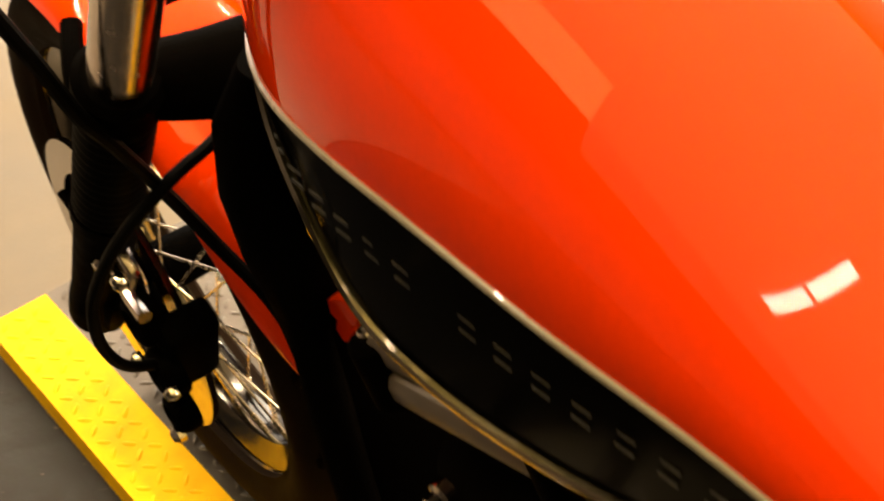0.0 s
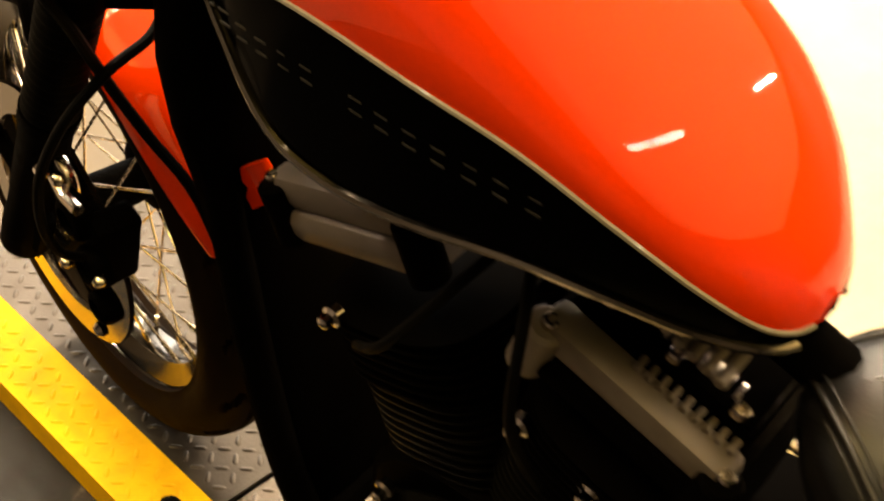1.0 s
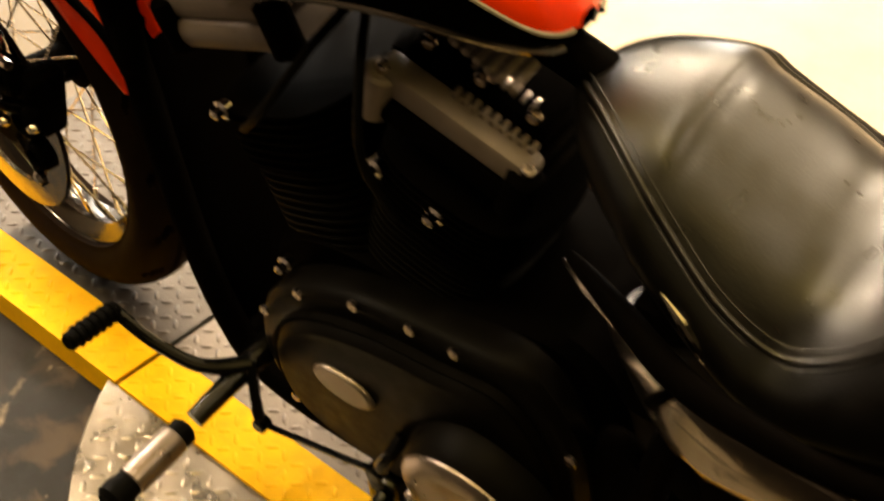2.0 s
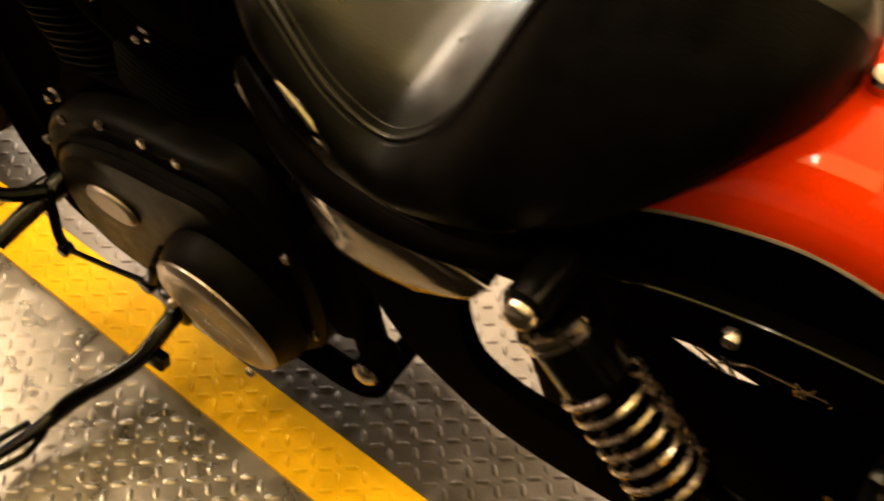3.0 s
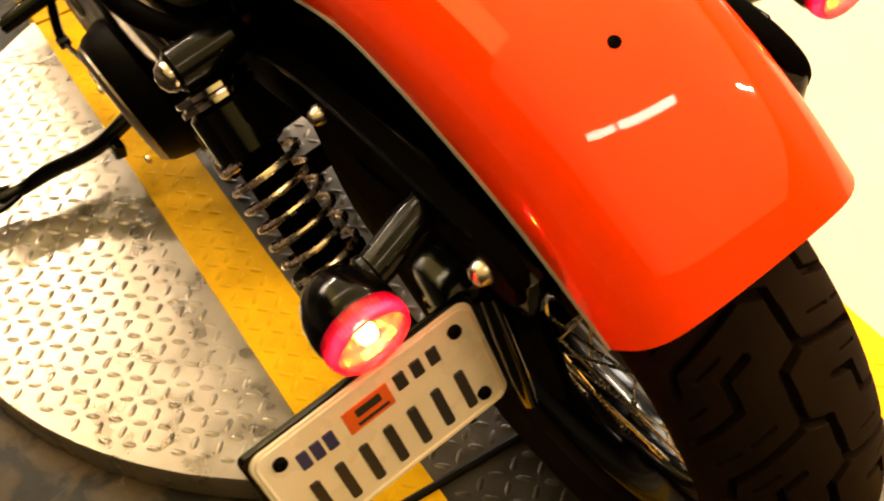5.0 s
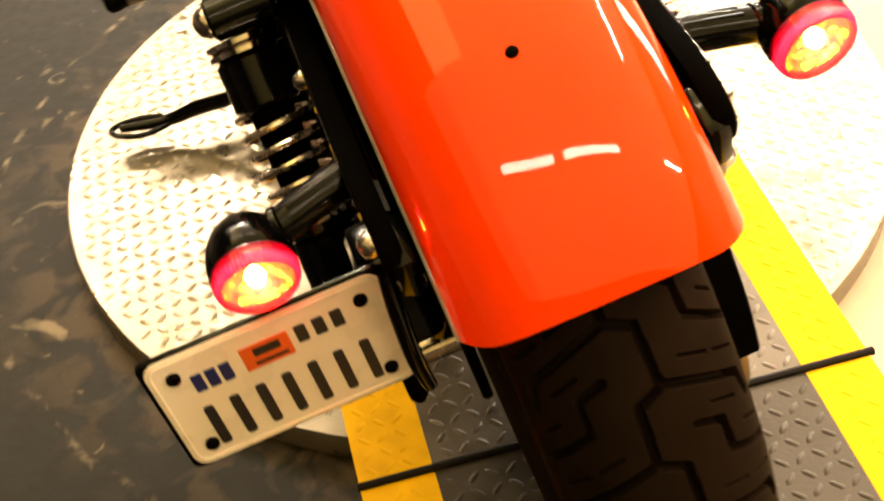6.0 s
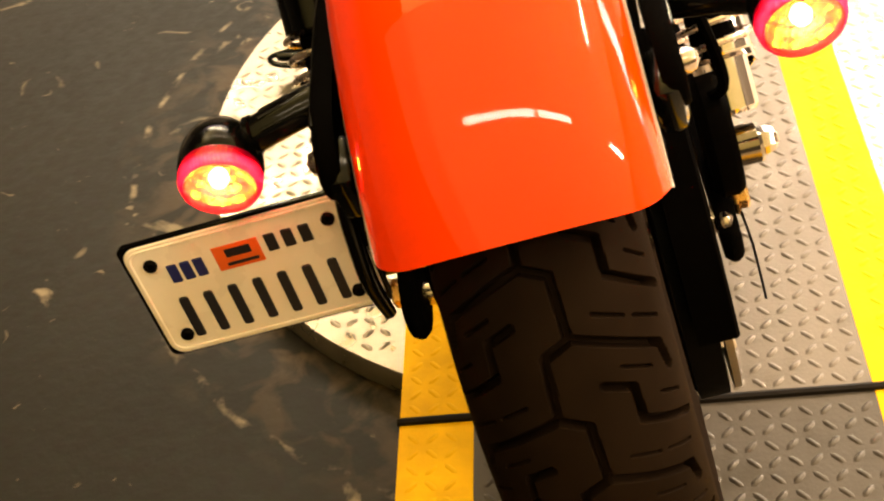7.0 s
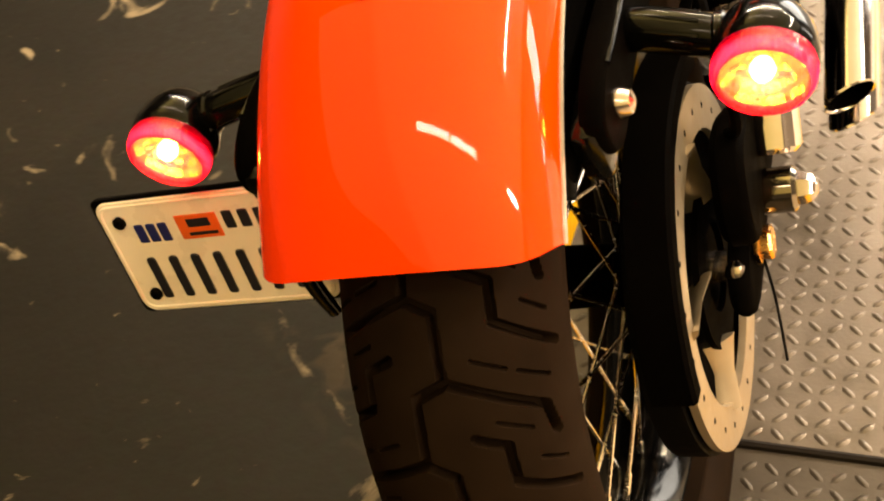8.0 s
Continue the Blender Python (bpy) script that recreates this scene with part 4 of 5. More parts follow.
# holes of the disc as dark studs sunk into the face
hole = None
for k in range(22):
    a = 2 * math.pi * k / 22
    if hole is None:
        bm = B()
        cyl(bm, (0.1035, 0, 0), (0.1093, 0, 0), 0.0023, 8, 0)
        hole = part("drill_hole", bm, SOFT_RUBBER, rot)
        ob = hole
    else:
        ob = piece("drill_hole", hole, rot)
    ob.matrix_basis = Matrix.Translation((0, 0.121 * math.cos(a), 0.121 * math.sin(a)))
# belt guard: a broad black band bent round behind the sprocket
bm = B()
rings = []
for k in range(31):
    a = radians(62 + (168 - 62) * k / 30)
    r = 0.164 - 0.014 * max(0, (k - 12) / 18)
    c, s_ = math.cos(a), math.sin(a)
    rings.append([V((x, (r + q) * c, AXLE_R + (r + q) * s_)) for x, q in ((0.084, 0), (0.084, 0.004), (0.112, 0.004), (0.1145, 0.001), (0.1145, -0.012), (0.112, -0.012), (0.112, 0))])
skin(bm, rings)
part("belt_guard", bm, SATIN_BLACK, bike, "black belt guard")
bm = B()
lathe(bm, [(0.06, 0.070), (0.132, 0.072), (0.136, 0.076), (0.136, 0.098), (0.132, 0.100), (0.06, 0.094)], (0, 0, 0), (1, 0, 0), n=64)
part("sprocket", bm, SATIN_BLACK, rear_wheel, "black belt sprocket")
bm = B()
lathe(bm, [(0.135, 0.074), (0.140, 0.075), (0.140, 0.099), (0.135, 0.100)], (0, 0, AXLE_R), (1, 0, 0), n=64, caps=False)
for z in (0.131, -0.131):
    tube(bm, [(0.093, 0.0, AXLE_R + z), (0.093, 0.3, AXLE_R + z * 0.75), (0.093, 0.52, AXLE_R + z * 0.4 - 0.01)], 0.012, n=6, squash=0.25)
part("drive_belt", bm, SOFT_RUBBER, bike)
bm = B()
prism(bm, rounded([(0.06, 0.42), (0.00, 0.44), (-0.03, 0.40), (-0.02, 0.36), (0.05, 0.36)], 4), 0.126, 0.150, bev=0.006)
tube(bm, [(0.135, 0.02, 0.43), (0.150, 0.00, 0.46), (0.140, 0.03, 0.52), (0.120, 0.12, 0.56)], 0.0045, n=8)
part("brake_caliper", bm, SATIN_BLACK, bike, "black rear brake caliper with its hose")
bm = B()
lathe(bm, [(0.003, 0), (0.008, 0.004), (0.009, 0.011), (0.006, 0.017), (0.004, 0.018), (0.004, 0.03), (0.002, 0.034)], (0.128, -0.018, 0.343), (0.0, -0.62, -0.78), n=12)
part("bleed_nipple", bm, STEEL, bike)
bm = B()
tube(bm, [(0.143, 0.002, 0.325), (0.147, -0.012, 0.29), (0.148, -0.03, 0.24)], 0.0012, n=6)
part("wire", bm, SOFT_RUBBER, bike)

# silencers on the right
for x1, y1, z1, r1, ca, cb in ((0.189, 0.2706, 0.235, 0.0225, 0.0135, -0.0085), (0.184, 0.318, 0.170, 0.0245, 0.0110, -0.033)):
    p1, p0 = V((x1, y1, z1)), V((x1, 0.85, z1 + 0.06))
    d = (p0 - p1).normalized()
    e1 = V((1, 0, 0))
    e2 = e1.cross(d).normalized()
    if e2.z < 0:
        e2 = -e2
    L = (p0 - p1).length

    def ring(h, r, cut):
        out = []
        for k in range(36):
            c, q = math.cos(2 * math.pi * k / 36), math.sin(2 * math.pi * k / 36)
            out.append(p1 + d * (h + cut * (ca * c + cb * q)) + e1 * r * c + e2 * r * q)
        return out
    bm = B()
    skin(bm, [ring(*q) for q in ((0.10, r1 * 0.84, 0), (0.002, r1 * 0.86, 1), (-0.0012, r1 * 0.93, 1), (0.0005, r1, 1), (0.05, r1 * 1.02, 0.5), (0.11, r1 * 1.03, 0), (L - 0.05, r1 * 1.03, 0), (L, r1 * 0.7, 0))])
    can = part("silencer", bm, CHROME, bike, "chrome silencer with a slash cut open end")
    bm = B()
    skin(bm, [ring(*q) for q in ((0.0015, r1 * 0.855, 1), (0.04, r1 * 0.83, 0.5), (0.090, r1 * 0.82, 0), (0.092, 0.001, 0))], caps=False)
    part("bore", bm, DULL_BLACK, can, "black inner sleeve")
bm = B()
tube(bm, [(0.189, 0.80, 0.290), (0.195, 0.90, 0.35), (0.17, 0.98, 0.42), (0.10, 0.96, 0.50)], 0.021, n=14)
tube(bm, [(0.184, 0.80, 0.226), (0.215, 0.64, 0.38), (0.15, 0.55, 0.46)], 0.021, n=14)
part("exhaust_pipe", bm, CHROME, bike, "chrome exhaust pipe")

# ---- frame ----
bm = B()
for s in (-1, 1):
    tube(bm, [(s * 0.03, 1.045, 0.70), (s * 0.055, 1.05, 0.56), (s * 0.075, 1.02, 0.36), (s * 0.085, 0.97, 0.16), (s * 0.09, 0.88, 0.085), (s * 0.09, 0.6, 0.085), (s * 0.09, 0.46, 0.10), (s * 0.10, 0.44, 0.30), (s * 0.11, 0.40, 0.50), (s * 0.10, 0.33, 0.52)], 0.0165, n=12)
    tube(bm, [(s * 0.10, 0.44, 0.44), (s * 0.125, 0.38, 0.54), (s * 0.118, 0.28, 0.535)], 0.014, n=10)
tube(bm, [(0, 1.06, 0.72), (0, 0.9, 0.70), (0, 0.62, 0.655), (0, 0.48, 0.60), (0, 0.40, 0.52)], 0.019, n=12)
tube(bm, [(0, 1.05, 0.60), (0, 1.03, 0.68), (0, 1.01, 0.80)], 0.028, n=16)
for y, z in ((0.40, 0.50), (0.45, 0.12), (0.95, 0.12)):
    tube(bm, [(-0.09, y, z), (0.09, y, z)], 0.014, n=10, sub=1)
part("frame", bm, DULL_BLACK, bike, "black tubular steel frame")
# seat rail that shows over the oil tank
bm = B()
tube(bm, [(-0.085, 0.540, 0.540), (-0.108, 0.508, 0.556), (-0.130, 0.468, 0.563), (-0.150, 0.424, 0.563), (-0.162, 0.385, 0.566), (-0.166, 0.345, 0.567), (-0.166, 0.310, 0.566), (-0.160, 0.270, 0.565), (-0.145, 0.235, 0.562), (-0.125, 0.215, 0.558)],
     [0.004, 0.008, 0.0105, 0.0115, 0.0115, 0.011, 0.010, 0.010, 0.009, 0.008], n=14, squash=0.9)
part("seat_rail", bm, SATIN_BLACK, bike, "black seat rail")
# added chrome strip that takes the place of a bright reflection above the rail
bm = B()
tube(bm, [(-0.130, 0.445, 0.607), (-0.130, 0.428, 0.590), (-0.130, 0.408, 0.566), (-0.130, 0.383, 0.540)], [0.001, 0.0042, 0.0048, 0.001], n=10)
part("rail_glint", bm, CHROME, bike, "chrome strip standing in for a reflection behind the seat rail")
# highlight on the rail's tip, modelled as a thin added steel strip
bm = B()
tube(bm, [(-0.089, 0.543, 0.536), (-0.113, 0.511, 0.550), (-0.135, 0.472, 0.556)], [0.0015, 0.0042, 0.002], n=10)
part("rail_end_glint", bm, STEEL, bike, "steel strip standing in for a highlight at the rail's front")

# ---- engine ----
CRANK = (0.745, 0.235)


def make_engine():
    root = group("engine", "black V twin engine with dull grey rocker covers")
    bm = B()
    prism(bm, rounded([(0.88, 0.30), (0.86, 0.17), (0.78, 0.11), (0.56, 0.11), (0.48, 0.18), (0.47, 0.34), (0.53, 0.42), (0.66, 0.40), (0.83, 0.38)], 5), -0.085, 0.10, bev=0.012)
    part("crankcase", bm, SATIN_BLACK, root, "black crankcase")
    for tilt, lean in ((1, 22.5), (-1, 15.5)):
        ax = V((0, math.sin(radians(lean)) * tilt, math.cos(radians(lean))))
        side = V((0, math.cos(radians(lean)), -math.sin(radians(lean)) * tilt))
        base = V((0, CRANK[0], CRANK[1]))
        bm = B()
        cyl(bm, base + ax * 0.10, base + ax * 0.30, 0.052, 28)
        part("cylinder", bm, SATIN_BLACK, root)
        first = None
        n = 18
        for k in range(n):
            h = 0.135 + 0.0098 * k
            wide, deep = (0.083, 0.078) if k < 11 else (0.088, 0.082)
            if k == 0 or k == 11:
                bm = B()
                ol = []
                for i in range(40):
                    a = 2 * math.pi * i / 40
                    ol.append((math.copysign(abs(math.cos(a)) ** 0.6, math.cos(a)) * wide, math.copysign(abs(math.sin(a)) ** 0.6, math.sin(a)) * deep))
                skin(bm, [[V((x * q, y * q, z)) for x, y in ol] for z, q in ((-0.0013, 0.985), (-0.0009, 1), (0.0009, 1), (0.0013, 0.985))])
                first = part("fin", bm, CHARCOAL if k == 0 else SATIN_BLACK, root)
                ob = first
            else:
                ob = piece("fin", first, root)
            m3 = Matrix((V((1, 0, 0)), side, ax)).transposed().to_4x4()
            ob.matrix_basis = Matrix.Translation(base + ax * h) @ m3
        # rocker cover in two tiers
        m4 = Matrix.Translation(base + ax * 0.366 + V((-0.006, 0.012, 0.026) if tilt > 0 else (0, 0.018, -0.004))) @ Matrix((V((1, 0, 0)), side, ax)).transposed().to_4x4()
        for nm, tz, tx, ty, th in (("rocker_base", -0.018, 0.150, 0.158, 0.030), ("rocker_box", 0.008, 0.130, 0.146, 0.026), ("rocker_cover", 0.026, 0.104, 0.132, 0.026)):
            bm = B()
            box(bm, (0.010 if nm == "rocker_cover" else 0, 0, tz), (tx, ty, th), bev=0.010)
            bmesh.ops.transform(bm, matrix=m4, verts=bm.verts)
            part(nm, bm, ROCKER if tilt > 0 and nm == "rocker_base" else SATIN_BLACK, root)
        bm = B()
        box(bm, (-0.0575, 0.001, 0.009), (0.027, 0.150, 0.0275), bev=0.007)
        bmesh.ops.transform(bm, matrix=m4, verts=bm.verts)
        part("rocker_flange", bm, ROCKER, root, "dull grey rocker casting")
        for bx, by in ((-0.066, -0.070), (-0.066, 0.070), (0.066, -0.070), (0.066, 0.070)):
            bm = B()
            cyl(bm, m4 @ V((bx, by, -0.036)), m4 @ V((bx, by, 0.016)), 0.015, 16, 0.003)
            part("bolt_boss", bm, ROCKER if (bx, by) == (-0.066, 0.070) and tilt < 0 else SATIN_BLACK, root)
        for i in range(9):
            bm = B()
            box(bm, (-0.0485, 0.012 - 0.0092 * i, 0.0235), (0.012, 0.0048, 0.008), bev=0.0015)
            bmesh.ops.transform(bm, matrix=m4, verts=bm.verts)
            part("rib", bm, ROCKER, root)
            if i < 7:
                bm = B()
                box(bm, (-0.026, 0.012 - 0.0092 * i, 0.040), (0.014, 0.0035, 0.005), bev=0.0012)
                bmesh.ops.transform(bm, matrix=m4, verts=bm.verts)
                part("rib", bm, DERBY, root)
        for bx, by in ((-0.066, -0.070), (-0.066, 0.070), (-0.040, 0.0), (-0.040, -0.050), (-0.040, 0.050)):
            bm = B()
            lathe(bm, [(0.0062, 0), (0.0062, 0.005), (0.005, 0.0065), (0.003, 0.0065), (0.0028, 0.003)], m4 @ V((bx, by, 0.016 if abs(bx) > 0.05 else 0.042)), ax, n=12)
            part("bolt", bm, STEEL, root, "steel socket bolt")
    for y, z, x in ((0.729, 0.525, -0.088), (0.669, 0.502, -0.086), (0.899, 0.504, -0.092), (0.835, 0.349, -0.108)):
        bm = B()
        lathe(bm, [(0.009, 0), (0.009, 0.008), (0.0055, 0.010), (0.005, 0.017), (0.003, 0.019), (0.0005, 0.0195)], (x + 0.008, y, z), (-1, 0, 0.1), n=12)
        part("head_nut", bm, CHROME, root, "chrome head nut")
    # intake and horn bracket between the cylinders, plug leads
    bm = B()
    tube(bm, [(-0.02, 0.80, 0.50), (0.02, 0.745, 0.53), (-0.02, 0.69, 0.50)], 0.024, n=14)
    box(bm, (0.06, 0.745, 0.52), (0.10, 0.10, 0.09), bev=0.02)
    part("intake", bm, SATIN_BLACK, root)
    for pts in ([(-0.095, 0.70, 0.49), (-0.11, 0.72, 0.56), (-0.085, 0.735, 0.63), (-0.04, 0.76, 0.655)], [(-0.095, 0.87, 0.50), (-0.11, 0.83, 0.55), (-0.08, 0.79, 0.62), (-0.04, 0.77, 0.655)]):
        bm = B()
        tube(bm, pts, 0.0042, n=8)
        part("plug_lead", bm, SOFT_RUBBER, root)
    # coil with ribbed body ahead of the seat
    for k in range(6):
        bm = B()
        cyl(bm, (-0.055, 0.668 - 0.010 * k, 0.664 - 0.004 * k), (-0.02, 0.668 - 0.010 * k, 0.666 - 0.004 * k), 0.0042, 12, 0.001)
        part("coil_rib", bm, ROCKER, root)
    return root


engine = make_engine()


def make_primary():
    root = group("primary_cover", "charcoal primary cover with a satin derby cover")
    ol = rounded([(0.868, 0.255), (0.862, 0.19), (0.82, 0.145), (0.74, 0.128), (0.64, 0.125), (0.55, 0.135), (0.495, 0.18), (0.482, 0.26), (0.50, 0.35), (0.55, 0.412), (0.63, 0.405), (0.72, 0.392), (0.80, 0.36), (0.848, 0.315)], 5)
    bm = B()
    prism(bm, ol, -0.080, -0.128, bev=0.012)
    low = [(0.572 + (y - 0.572) * 0.86 + 0.012, 0.26 + (z - 0.26) * 0.80) for y, z in ol]
    prism(bm, low, -0.12, -0.146, bev=0.018)
    part("cover", bm, CHARCOAL, root, "charcoal powder coated casting")
    bm = B()
    lathe(bm, [(0.088, 0), (0.088, 0.010), (0.082, 0.030), (0.078, 0.036)], (-0.138, 0.572, 0.245), (-0.99, 0.03, -0.10), n=56)
    part("derby_boss", bm, CHARCOAL, root)
    bm = B()
    lathe(bm, [(0.078, 0), (0.0775, 0.004), (0.072, 0.0085), (0.052, 0.0105), (0.049, 0.0095), (0.0005, 0.010)], (-0.1725, 0.573, 0.2415), (-0.99, 0.03, -0.10), n=56)
    part("derby_cover", bm, DERBY, root, "satin silver round derby cover")
    for k in range(3):
        a = radians(90 + 120 * k + 15)
        bm = B()
        lathe(bm, [(0.006, 0), (0.006, 0.004), (0.004, 0.006), (0.0025, 0.0045)], (-0.1805 + 0.0064 * math.sin(a) + 0.002 * math.cos(a), 0.5733 + 0.064 * math.cos(a), 0.2405 + 0.0635 * math.sin(a)), (-0.99, 0.03, -0.10), n=14)
        part("screw", bm, STEEL, root)
    bm = B()
    prism(bm, rounded([(0.775, 0.278), (0.755, 0.296), (0.715, 0.294), (0.700, 0.274), (0.72, 0.258), (0.758, 0.260)], 4), -0.143, -0.152, bev=0.004)
    part("inspection_cover", bm, SILVER, root, "satin silver inspection cover")
    for y, z in ((0.731, 0.385), (0.667, 0.398), (0.62, 0.40), (0.80, 0.352), (0.852, 0.29), (0.50, 0.34), (0.49, 0.22), (0.55, 0.142), (0.70, 0.132), (0.83, 0.158)):
        bm = B()
        lathe(bm, [(0.0058, 0), (0.0058, 0.004), (0.0045, 0.0055), (0.0025, 0.0055), (0.0022, 0.003)], (-0.126, y, z), (-1, 0, 0), n=10)
        part("screw", bm, STEEL, root)


make_primary()

# oil tank, silver side with a pointed tail
bm = B()
up = [(0.505, 0.500), (0.460, 0.528), (0.420, 0.546), (0.368, 0.551), (0.316, 0.549), (0.275, 0.546), (0.240, 0.532)]
lo = [(0.250, 0.513), (0.294, 0.486), (0.342, 0.477), (0.388, 0.470), (0.425, 0.463), (0.455, 0.470), (0.487, 0.484)]
rings = []
for x, k in ((-0.09, 0.90), (-0.136, 0.97), (-0.151, 0.985), (-0.160, 0.94), (-0.1645, 0.80), (-0.166, 0.5), (-0.1665, 0.15)):
    row = []
    for y, z in up + lo:
        y, z = 0.34 + (y - 0.34) * k, 0.515 + (z - 0.515) * k
        row.append(V((x + 0.066 * (max(0, y - 0.37) / 0.135) ** 1.3, y, z)))
    rings.append(row)
skin(bm, rings)
part("oil_tank", bm, OIL_TANK, bike, "satin silver oil tank", sharp=50)
bm = B()
box(bm, (-0.05, 0.40, 0.49), (0.13, 0.16, 0.14), bev=0.02)
box(bm, (0.05, 0.38, 0.47), (0.16, 0.20, 0.16), bev=0.02)
part("battery_box", bm, SATIN_BLACK, bike)
bm = B()
box(bm, (-0.150, 0.424, 0.528), (0.008, 0.010, 0.034), (28, 0, 0), bev=0.002)
part("oil_tank_clip", bm, SATIN_BLACK, bike)

# rear peg bracket, muffler mount and sprocket cover behind the primary
bm = B()
prism(bm, rounded([(0.49, 0.36), (0.455, 0.37), (0.43, 0.32), (0.43, 0.25), (0.45, 0.22), (0.48, 0.22)], 4), -0.09, -0.112, bev=0.008)
cyl(bm, (-0.10, 0.412, 0.235), (-0.140, 0.412, 0.235), 0.016, 20, 0.004)
part("swingarm_pivot_plate", bm, SATIN_BLACK, bike)
bm = B()
lathe(bm, [(0.013, 0), (0.013, 0.004), (0.008, 0.008), (0.0005, 0.009)], (-0.139, 0.412, 0.235), (-1, 0, 0), n=16)
part("pivot_bolt", bm, STEEL, bike)

# shift lever, foot peg, side stand
bm = B()
tube(bm, [(-0.150, 0.865, 0.215), (-0.185, 0.90, 0.222), (-0.198, 0.95, 0.238), (-0.200, 1.00, 0.256)], [0.010, 0.007, 0.007], n=10)
tube(bm, [(-0.150, 0.865, 0.215), (-0.168, 0.850, 0.17), (-0.172, 0.842, 0.150)], 0.0065, n=8)
lever = part("shift_lever", bm, GLOSS_BLACK, bike, "black shift lever")
bm = B()
lathe(bm, [(0.008, 0), (0.0105, 0.003)] + [q for k in range(6) for q in ((0.0105, 0.006 + 0.009 * k), (0.0122, 0.007 + 0.009 * k), (0.0122, 0.010 + 0.009 * k), (0.0105, 0.011 + 0.009 * k))] + [(0.0105, 0.064), (0.008, 0.067)], (-0.196, 1.0, 0.256), (-0.066, 0, 0.012), n=16)
part("toe_peg", bm, SOFT_RUBBER, lever, "ribbed rubber toe peg")
bm = B()
tube(bm, [(-0.172, 0.842, 0.150), (-0.172, 0.76, 0.178), (-0.172, 0.685, 0.205)], 0.0036, n=8)
cyl(bm, (-0.164, 0.842, 0.150), (-0.180, 0.842, 0.150), 0.009, 12, 0.002)
cyl(bm, (-0.164, 0.685, 0.205), (-0.180, 0.685, 0.205), 0.010, 12, 0.002)
tube(bm, [(-0.172, 0.685, 0.205), (-0.166, 0.672, 0.235), (-0.150, 0.668, 0.255)], 0.0075, n=8)
part("shift_rod", bm, GLOSS_BLACK, bike)
bm = B()
tube(bm, [(-0.10, 0.87, 0.205), (-0.16, 0.875, 0.200), (-0.225, 0.880, 0.190)], [0.018, 0.013, 0.011], n=12)
peg = part("foot_peg", bm, GLOSS_BLACK, bike, "black folding foot peg")
bm = B()
lathe(bm, [(0.010, 0), (0.0155, 0.004), (0.0155, 0.085), (0.0175, 0.092), (0.0175, 0.104), (0.012, 0.110)], (-0.236, 0.880, 0.190), (-1, 0, 0.03), n=18)
part("peg_rubber", bm, SOFT_RUBBER, peg)
bm = B()
lathe(bm, [(0.0150, 0.016), (0.0168, 0.018), (0.0168, 0.078), (0.0150, 0.080)], (-0.236, 0.880, 0.190), (-1, 0, 0.03), n=24)
part("peg_band", bm, DERBY, peg, "worn tan metal sleeve")
bm = B()
tube(bm, [(-0.10, 0.70, 0.125), (-0.165, 0.695, 0.115), (-0.22, 0.700, 0.098), (-0.285, 0.735, 0.078), (-0.33, 0.748, 0.068), (-0.395, 0.757, 0.079)], [0.014, 0.011, 0.010, 0.0105, 0.0085, 0.006], n=12)
stand = part("side_stand", bm, GLOSS_BLACK, bike, "black side stand swung out")
bm = B()
box(bm, (-0.20, 0.688, 0.092), (0.016, 0.03, 0.020), (0, 15, 0), bev=0.003)
box(bm, (-0.13, 0.70, 0.12), (0.05, 0.04, 0.05), bev=0.008)
part("stand_lug", bm, GLOSS_BLACK, stand)
# flattened loop at the end of the stand
bm = B()
tube(bm, [(-0.33, 0.742, 0.066), (-0.365, 0.735, 0.070), (-0.400, 0.745, 0.078), (-0.405, 0.762, 0.079), (-0.375, 0.772, 0.073), (-0.335, 0.764, 0.067)], 0.0040, n=8)
part("stand_foot", bm, GLOSS_BLACK, stand)

# ---- front end: built straight ahead, then turned about the steering axis ----
FY, FZ, FR, STEER = 1.335, 0.264, 0.290, -10.0
AX = V((0, -0.5, 0.866))
PIVOT = Matrix.Translation((0, FY + 0.11, 0)) @ Matrix.Rotation(radians(STEER), 4, AX) @ Matrix.Translation((0, -FY - 0.11, 0))
front_wheel = make_wheel("front_wheel", "wire spoked front wheel with a narrow tyre", FR, 0.095, 0.212, (0, FY, FZ), PIVOT, False, BLACK_CHROME)
frot = make_rotor("brake_disc", front_wheel, -0.062, -1, 0.148, 0.114, material=DARK_CHROME)


def fpart(name, bm, material, label="", parent=None):
    ob = part(name, bm, material, parent or bike, label)
    ob.matrix_basis = PIVOT
    return ob


RAKE = 26.0
SL = V((0, -math.sin(radians(RAKE)), math.cos(radians(RAKE))))
for s in (-1, 1):
    a = V((s * 0.097, FY, FZ))
    bm = B()
    lathe(bm, [(0.022, -0.03), (0.026, -0.02), (0.026, 0.03), (0.024, 0.06), (0.024, 0.24), (0.027, 0.245), (0.027, 0.26)], a, SL, n=24)
    box(bm, a + V((0, -0.030, 0.03)), (0.018, 0.040, 0.075), (RAKE, 0, 0), bev=0.006)
    leg = fpart("fork_leg", bm, SATIN_BLACK, "dark fork slider")
    bm = B()
    prof = []
    for k in range(14):
        h = 0.26 + 0.0125 * k
        prof += [(0.0225, h), (0.0255, h + 0.004), (0.0255, h + 0.007), (0.0225, h + 0.0115)]
    lathe(bm, prof, a, SL, n=24)
    fpart("fork_gaiter", bm, SOFT_RUBBER, "black ribbed rubber gaiter")
    bm = B()
    cyl(bm, a + SL * 0.42, a + SL * 0.80, 0.0190, 22)
    fpart("fork_tube", bm, STEEL, "bare steel fork tube")
